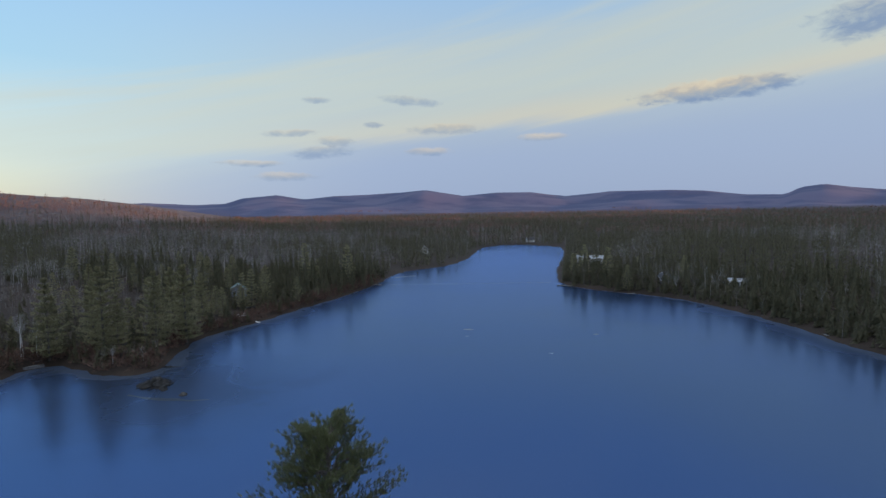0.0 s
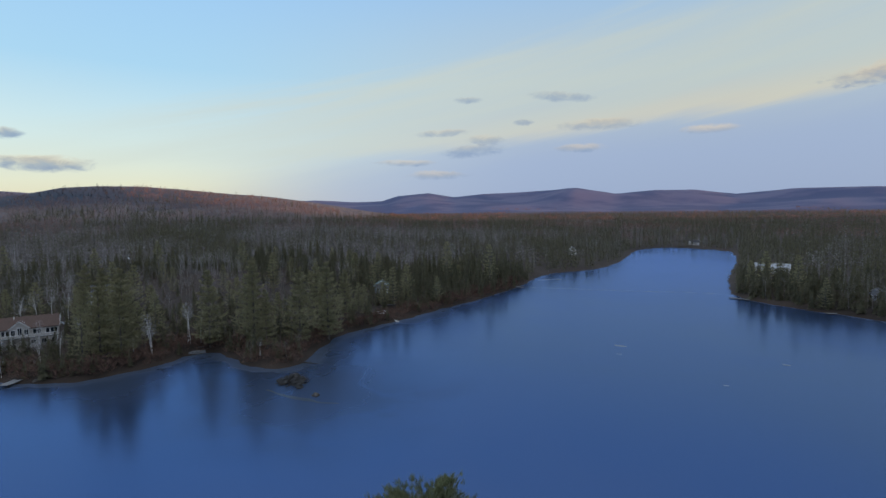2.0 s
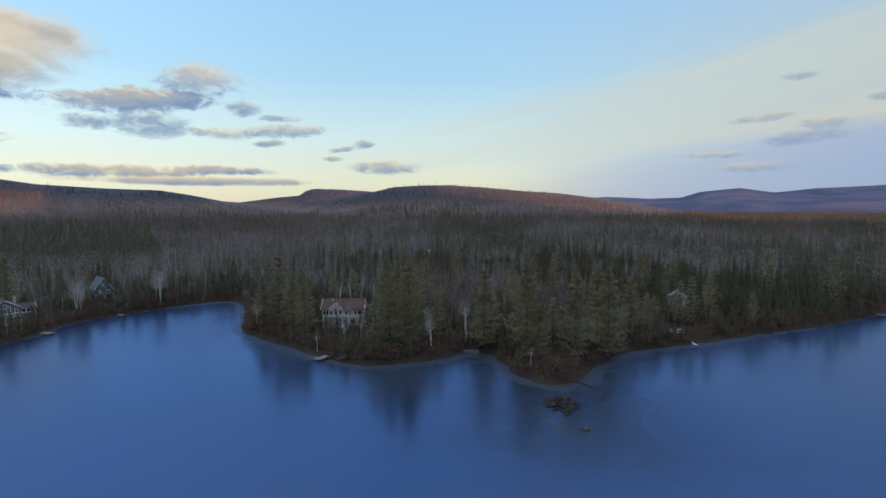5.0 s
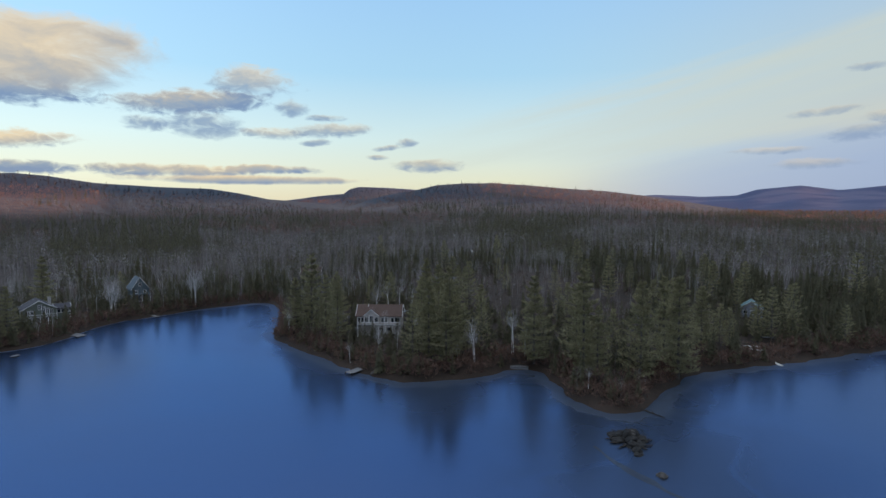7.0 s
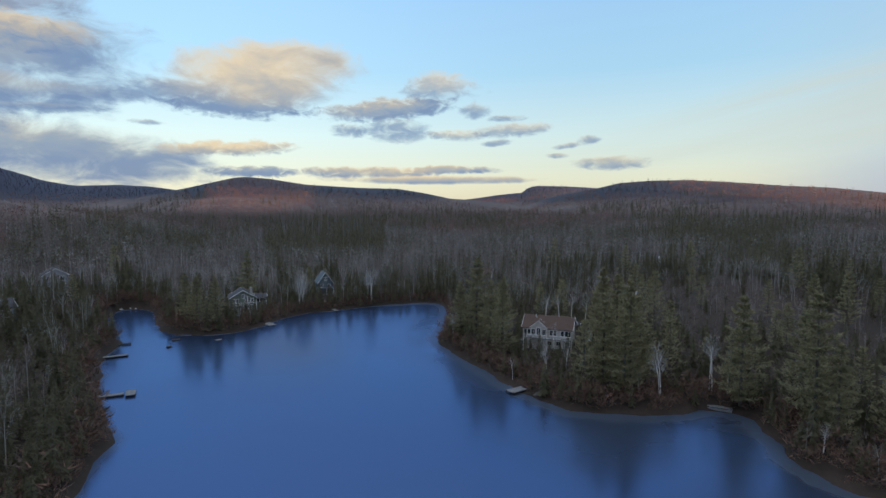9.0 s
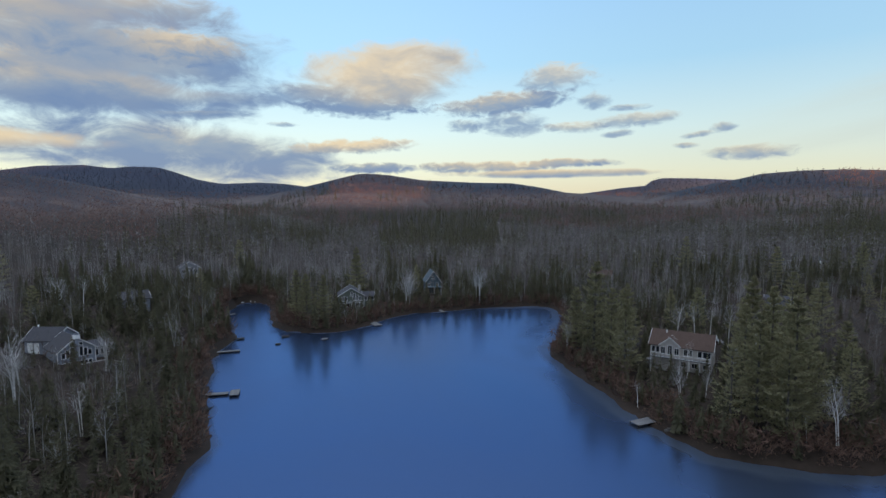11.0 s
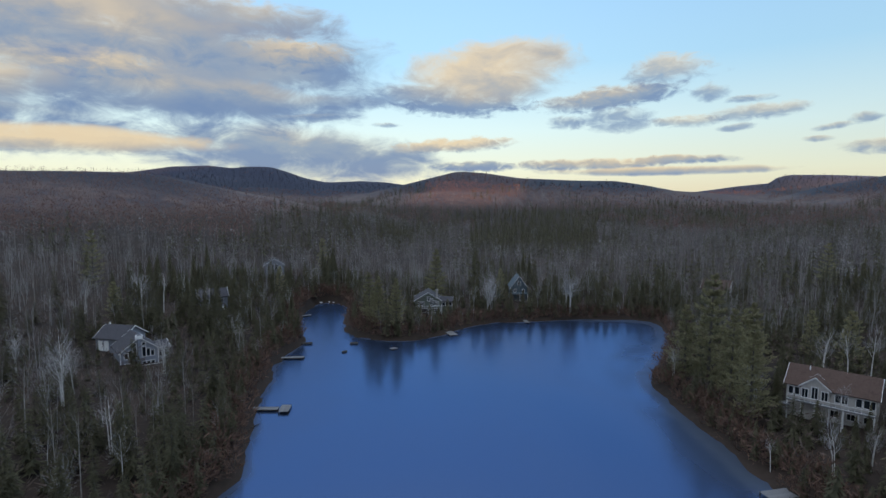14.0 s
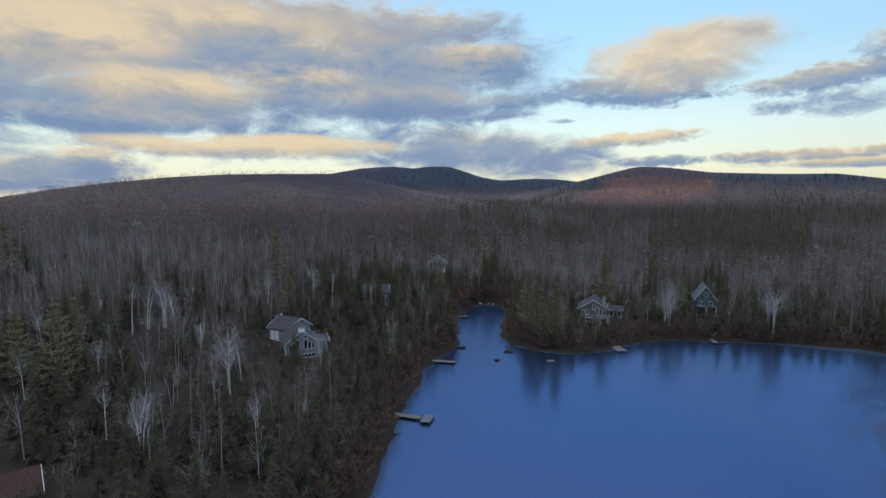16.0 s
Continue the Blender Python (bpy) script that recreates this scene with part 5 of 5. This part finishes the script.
tarp = thing("covered_boat", 129.2, 166.2, ground_at(129.2, 166.2), "boat under a bright blue tarpaulin on the bank", "boat", "", 20)
bm = bmesh.new()
bmesh.ops.create_uvsphere(bm, u_segments=18, v_segments=10, radius=1)
for v in bm.verts:
    v.co = Vector((v.co.x * 2.4, v.co.y * 1.2, max(v.co.z, -0.1) * 1.5 * (1 + 0.15 * noise.noise(v.co * 3))))
part("tarpaulin", bm, TARP_BLUE, tarp, "bright blue tarpaulin")
part("trailer", boxes((0, -0.7, 0.0, 4.4, 0.1, 0.15), (0, 0.7, 0.0, 4.4, 0.1, 0.15), (0, 0, -0.05, 0.1, 1.6, 0.12)), DARK_WOOD, tarp, "dark cradle")

for q, (x, y, size, tall) in enumerate(((-71.6, 124.6, 1.5, 0.9), (-70.2, 125.8, 1.6, 1.5), (-69.0, 124.2, 1.5, 1.1), (-67.8, 122.6, 1.3, 0.8), (-70.6, 122.8, 1.3, 0.7), (-66.4, 121.6, 1.0, 0.6), (-72.6, 123.6, 1.0, 0.5), (-68.6, 126.0, 1.1, 0.7), (-65.4, 120.4, 0.7, 0.4), (-67.2, 124.0, 1.1, 0.6))):
    rock(x, y, 0.0, size * 1.1, size * 0.85, tall * 1.05, q + 1, label="dark wet boulder of a small islet", mat=DARK_ROCK)
rock(-69.6, 125.2, 1.15, 0.62, 0.5, 0.42, 11, label="pale boulder on top of a small islet")
islet_twigs = [haze_pattern(1.3, 2.0, 34, 0.7, False, 0.04, 0.0), haze_pattern(1.0, 1.7, 30, 0.6, False, 0.04, 0.0)]
for q, (x, y) in enumerate(((-71.4, 123.6), (-68.2, 124.8), (-66.8, 122.8), (-69.6, 123.2), (-70.8, 126.2), (-67.4, 121.6))):
    tree_thing("dead_bush", islet_twigs, q % 2, [DARK_WOOD, DARK_WOOD], x, y, 0.3, 1.0, q * 1.3, "dark leafless bush among the islet's rocks", "bush", "bushes on the islet")
rock(-59.2, 116.8, 0.1, 0.85, 0.7, 0.55, 12, label="pale boulder alone in the ice")
rock(-131.0, 108.8, 0.2, 1.0, 0.8, 0.6, 14, label="pale boulder at the water's edge")
for q in range(9):
    u = q / 8
    rock(-259.5 + 11.5 * u + RNG.uniform(-0.8, 0.8), 73.2 + 2.6 * u + RNG.uniform(-0.8, 0.8), ground_at(-259.5 + 11.5 * u, 73.2 + 2.6 * u) + 0.2, RNG.uniform(0.5, 1.1), RNG.uniform(0.4, 0.8), RNG.uniform(0.4, 0.7), 20 + q, label="pale boulder in a row on the bank", group="rocks on the bank")
for q in range(16):
    a = RNG.uniform(0, 6.28)
    driftwood(-69.2 + 2.4 * math.cos(a), 123.9 + 1.8 * math.sin(a), math.degrees(a) + RNG.uniform(-50, 50), RNG.uniform(1.2, 2.6), "dark driftwood tangled on the islet")
driftwood(-76.2, 139.4, -8, 5.6, "dark fallen log lying out on the ice")
driftwood(-152.6, 19.2, 150, 2.6, "dark fallen log at the water's edge")

# a low pile of white debris behind the bungalow, made of boulder shapes
for q, (x, y, r) in enumerate(((-172.6, 147.1, 1.3), (-170.4, 148.1, 1.1), (-174.6, 145.9, 0.9))):
    rock(x, y, ground_at(x, y) + 0.3, r, r * 0.7, r * 0.6, 40 + q, "debris_heap", "heap of white debris beside the bungalow", "snow heaps", WHITE_DEBRIS)
pole_at = (-237.2, 237.0)
pole = thing("utility_pole", *pole_at, ground_at(*pole_at), "tall grey timber utility pole in the woods", "pole")
part("shaft", boxes((0, 0, 5.2, 0.26, 0.26, 11.6)), DOCK_WOOD, pole)
part("crossarm", boxes((0, 0, 10.2, 2.2, 0.12, 0.14)), DOCK_WOOD, pole, "grey crossarm")
part("transformer", boxes((0.35, 0, 8.6, 0.5, 0.5, 1.0)), WHITE_TRIM, pole, "pale transformer can")
# single trees that stand out
def fan_pine(tall):
    """A broad old pine: long limbs that fan out into a dome over a wider shelf, all ending in upturned brushes of needles."""
    p = Pattern()
    p.limb((0, 0, -0.8), (0.2, 0.1, tall * 0.6), 0.34, 0.22, 0, 8)
    p.limb((0.2, 0.1, tall * 0.6), (0.1, 0, tall * 0.92), 0.22, 0.05, 0, 6)
    for z0, z1, radius, count in ((13.2, 16.2, 8.0, 34), (15.2, 22.0, 6.0, 112)):
        for _ in range(count):
            a, u = RNG.uniform(0, 2 * math.pi), RNG.uniform(0, 1)
            r = radius * math.sqrt(1 - (0.93 * u) ** 2 if z1 > 20 else 1.0) * RNG.uniform(0.72, 1.08)
            tip = np.array([math.cos(a) * r, math.sin(a) * r, z0 + (z1 - z0) * u])
            root = np.array([0.1, 0, tip[2] - r * RNG.uniform(0.3, 0.6) - 0.5])
            p.limb(root, tip, 0.07, 0.02, 0, 3)
            way_out = (tip - root) / np.linalg.norm(tip - root) * 0.6 + (0, 0, 0.75)
            for _ in range(30):
                c = root + (tip - root) * RNG.uniform(0.35, 1.03) + RNG.normal(size=3) * (0.34, 0.34, 0.22)
                for _ in range(9):
                    d = way_out + RNG.normal(size=3) * 0.30
                    k = c + RNG.normal(size=3) * 0.06
                    p.blade(k, k + d / np.linalg.norm(d) * RNG.uniform(0.3, 0.65), 0.03, (math.cos(a) * 0.7, math.sin(a) * 0.7, 0.6))
    return p.arrays()


GREAT_PINE = [fan_pine(22.5)]
tree_thing("great_pine", GREAT_PINE, 0, [BARK, GREEN_NEEDLE], -10.9, 46.6, ground_at(-10.9, 46.6) - 0.3, 0.905, 0.6, "great white pine with upturned brushes of needles")
POINT_PINES = [pine_pattern(t, w, 13, 74, 0.50, 0.07, 0.85) for t, w in ((22, 11.0), (23, 10.5), (21, 11.5))]
for q, (x, y, tall) in enumerate(PINE_SPOTS):
    tree_thing("white_pine", POINT_PINES, q % 3, [BARK, NEEDLE_PINE], x, y, ground_at(x, y), tall / 22, q * 1.7, "tall broad white pine on the wooded point")
for q, (x, y, tall) in enumerate(((-149.5, 122.8, 5.2), (-147.0, 127.4, 5.0), (-152.2, 118.6, 5.4), (-148.0, 125.2, 4.2), (-151.0, 120.6, 4.6), (-145.4, 130.4, 6.5), (-154.6, 116.4, 6.5), (-144.0, 124.0, 6.0), (-147.6, 119.4, 6.2), (-143.0, 127.8, 7.0), (-149.6, 115.6, 7.2))):
    tree_thing("fir_tree", CLOSE_FIRS, q % 4, [BARK, NEEDLE_SPRUCE], x, y, ground_at(x, y) - 0.1, tall / 13, q * 1.9, "young dark green fir before the bungalow")
WHITE_BIRCHES = [bare_pattern(t, w, 9, 14, 0.060, b, s) for t, w, b, s in ((12, 3.6, 0.55, 1), (12, 4.2, 0.45, 2), (13, 5.5, 0.4, 4))]
BIRCH_SPOTS = [(-119.8, 126.8, 5.7, 0), (-117.4, 130.4, 13, 1), (-116.6, 143.2, 13.5, 0), (-116.2, 143.6, 13, 0), (-113.8, 145.2, 11, 0), (-180.8, 107.6, 9.5, 1), (-88, 137.6, 5.5, 1), (-166, 117, 10.5, 1), (-251, 67, 15, 2), (-249, 68.5, 15, 2), (-253, 97, 17, 2), (-254, 96, 16, 1),
               (-139.0, 121.0, 8, 1), (-137.4, 114.6, 10, 1), (-162.9, 116.5, 10, 1), (-141.1, 107.6, 6, 0), (-144.6, 132.0, 9, 1), (-151.5, 125.0, 9, 0), (-170.5, 139.0, 14, 0), (-168.0, 141.5, 15, 0), (-163.5, 143.5, 14, 0), (-174.5, 136.0, 14, 1), (-157.0, 146.0, 13, 0)]
SHORE_BIRCHES = [(-165.6, -60.8, 14.7, 0), (-170.5, -60.8, 14.7, 1), (-173.5, -58.6, 14.7, 2), (-171.5, -52.4, 13.5, 1), (-150.0, -14.1, 15.0, 2), (-145.7, -13.8, 7.0, 0), (-156.4, -17.1, 11.2, 1), (-162.0, -33.8, 9.9, 2), (-136.2, 4.3, 10.5, 1), (-124.6, -7.1, 12.6, 2), (-126.4, -16.7, 10.3, 0), (-159.1, 9.4, 7.5, 1), (-146.2, 5.6, 5.5, 2), (-211.0, -55.7, 13.6, 1), (-219.9, -44.2, 14.7, 2), (-222.2, -38.1, 14.7, 0), (-230.2, -36.4, 14.7, 1), (-171.8, -8.1, 9.6, 2), (-162.0, -65.3, 12.7, 1), (-144.0, -42.9, 7.5, 2), (-129.0, -41.2, 10.1, 0), (-149.7, -70.2, 9.0, 1)]
for q, (x, y, tall, k) in enumerate(BIRCH_SPOTS + SHORE_BIRCHES):
    tree_thing("white_birch", WHITE_BIRCHES, k, [WHITE_BARK, PALE_TWIGS], x, y, ground_at(x, y), tall / 12.5, q * 2.1, "leafless birch with bright white stems near the water")

# the bank: low bare shrubs, young firs and the pale rim of the ice
x, y, d = scatter(40, 265, 1.75, b0=-20, least=0.0, cleared=False)
keep = d < 6.5
x, y, d = x[keep], y[keep], d[keep]
bushes = [haze_pattern(1.9, 2.8, 48, 0.8, False, 0.085, 0.0), haze_pattern(2.6, 2.6, 48, 0.9, False, 0.085, 0.0), haze_pattern(1.3, 2.8, 44, 0.7, False, 0.09, 0.0)]
tagged(woods("bank_shrubs", bushes, RNG.integers(0, 3, len(x)), x, y, relief(x, y, d), RNG.uniform(0.6, 1.6, len(x)), RNG.uniform(0, 6.28, len(x)), [SHRUB, SHRUB], "low leafless red-brown shrubs along the bank"), category="shrubs")
x, y, d = scatter(40, 280, 4.7)
keep = (d > 1.2) & (d < 50) & (x < 140)
x, y, d = x[keep], y[keep], d[keep]
size = RNG.uniform(0.5, 1.6, len(x)) * np.where(low_here(x, y) < 0.9, 0.75, 1.0) * np.where((x > -195) & (x < -60) & (y > 98), 0.8, 1.0)
turned, kinds = RNG.uniform(0, 6.28, len(x)), RNG.integers(0, 3, len(x))
beside = (x < -70) & (x > -190) & (y < 45)
for pick, pats in ((beside, CLOSE_YOUNG), (~beside, SMALL_FIRS)):
    woods("young_firs", pats, kinds[pick], x[pick], y[pick], relief(x[pick], y[pick], d[pick]), size[pick], turned[pick], [BARK, NEEDLE_SPRUCE], "young dark green firs filling the bank")

x, y, d = scatter(40, 240, 3.0)
keep = (d > 0.9) & (d < 7)
x, y, d = x[keep], y[keep], d[keep]
woods("bank_firs", SMALL_FIRS, RNG.integers(0, 3, len(x)), x, y, relief(x, y, d), RNG.uniform(0.25, 0.8, len(x)), RNG.uniform(0, 6.28, len(x)), [BARK, NEEDLE_SPRUCE], "low young firs crowding the bank")

x, y, d = scatter(40, 290, 4.2)
keep = (d > 2) & (d < 110)
x, y, d = x[keep], y[keep], d[keep]
tagged(woods("thicket", THICKET, RNG.integers(0, 3, len(x)), x, y, relief(x, y, d), RNG.uniform(0.5, 1.2, len(x)), RNG.uniform(0, 6.28, len(x)), [BARK, BROWN_TWIGS], "brown leafless undergrowth between the trees"), category="undergrowth")

def ice_streak(points, width, mat, label, z=0.012):
    """A thin pale band on the ice along a bent line, wandering in width."""
    p = np.array(points, float)
    s = np.linspace(0, len(p) - 1, 40)
    line = np.stack([np.interp(s, np.arange(len(p)), p[:, c]) for c in range(2)], 1)
    line += np.stack([wave(line[:, 0], line[:, 1], 4, 31), wave(line[:, 0], line[:, 1], 4, 32)], 1) * width * 0.8
    run = np.gradient(line, axis=0)
    side = np.stack([run[:, 1], -run[:, 0]], 1) / np.linalg.norm(run, axis=1)[:, None]
    half = width * 0.5 * (0.35 + wave(line[:, 0], line[:, 1], 3, 33)) * np.sin(np.linspace(0.15, math.pi - 0.15, 40)) ** 0.4
    v = np.concatenate([np.c_[line + side * half[:, None], np.full(40, z)], np.c_[line - side * half[:, None], np.full(40, z)]])
    q = np.arange(39)
    ob = new("ice_streak", mesh_of("ice_streak", v, np.stack([q, q + 1, 41 + q, 40 + q], 1), [mat]))
    return tagged(ob, label, "ice streak", kind="structure")


ice_streak([(-32, 296), (-8, 294.8), (13, 292.6), (44, 293.5), (60, 292)], 0.6, OLD_SNOW, "thin white refrozen crack across the lake")
ice_streak([(5.6, 178.2), (7.5, 177.6), (9.0, 177.2)], 1.5, OLD_SNOW, "small pale snow patch on the ice", 0.014)
ice_streak([(47.6, 167.2), (49.4, 166.9)], 1.0, OLD_SNOW, "small pale snow patch on the ice", 0.014)
ice_streak([(6.2, 168.2), (8.0, 168.0)], 0.6, OLD_SNOW, "small pale snow patch on the ice", 0.014)
ice_streak([(29, 145.9), (30.2, 145.7)], 0.5, OLD_SNOW, "small pale snow patch on the ice", 0.014)
ice_streak([(-32, 326), (-26, 330), (-18, 334)], 2.2, OLD_SNOW, "pale snow patch on the ice by the narrows", 0.014)
ice_streak([(-72.5, 116.5), (-62.7, 113.4), (-56.6, 112.8), (-52.2, 112.8)], 1.3, FAINT_FROST, "faint pale frost line beside the islet", 0.014)
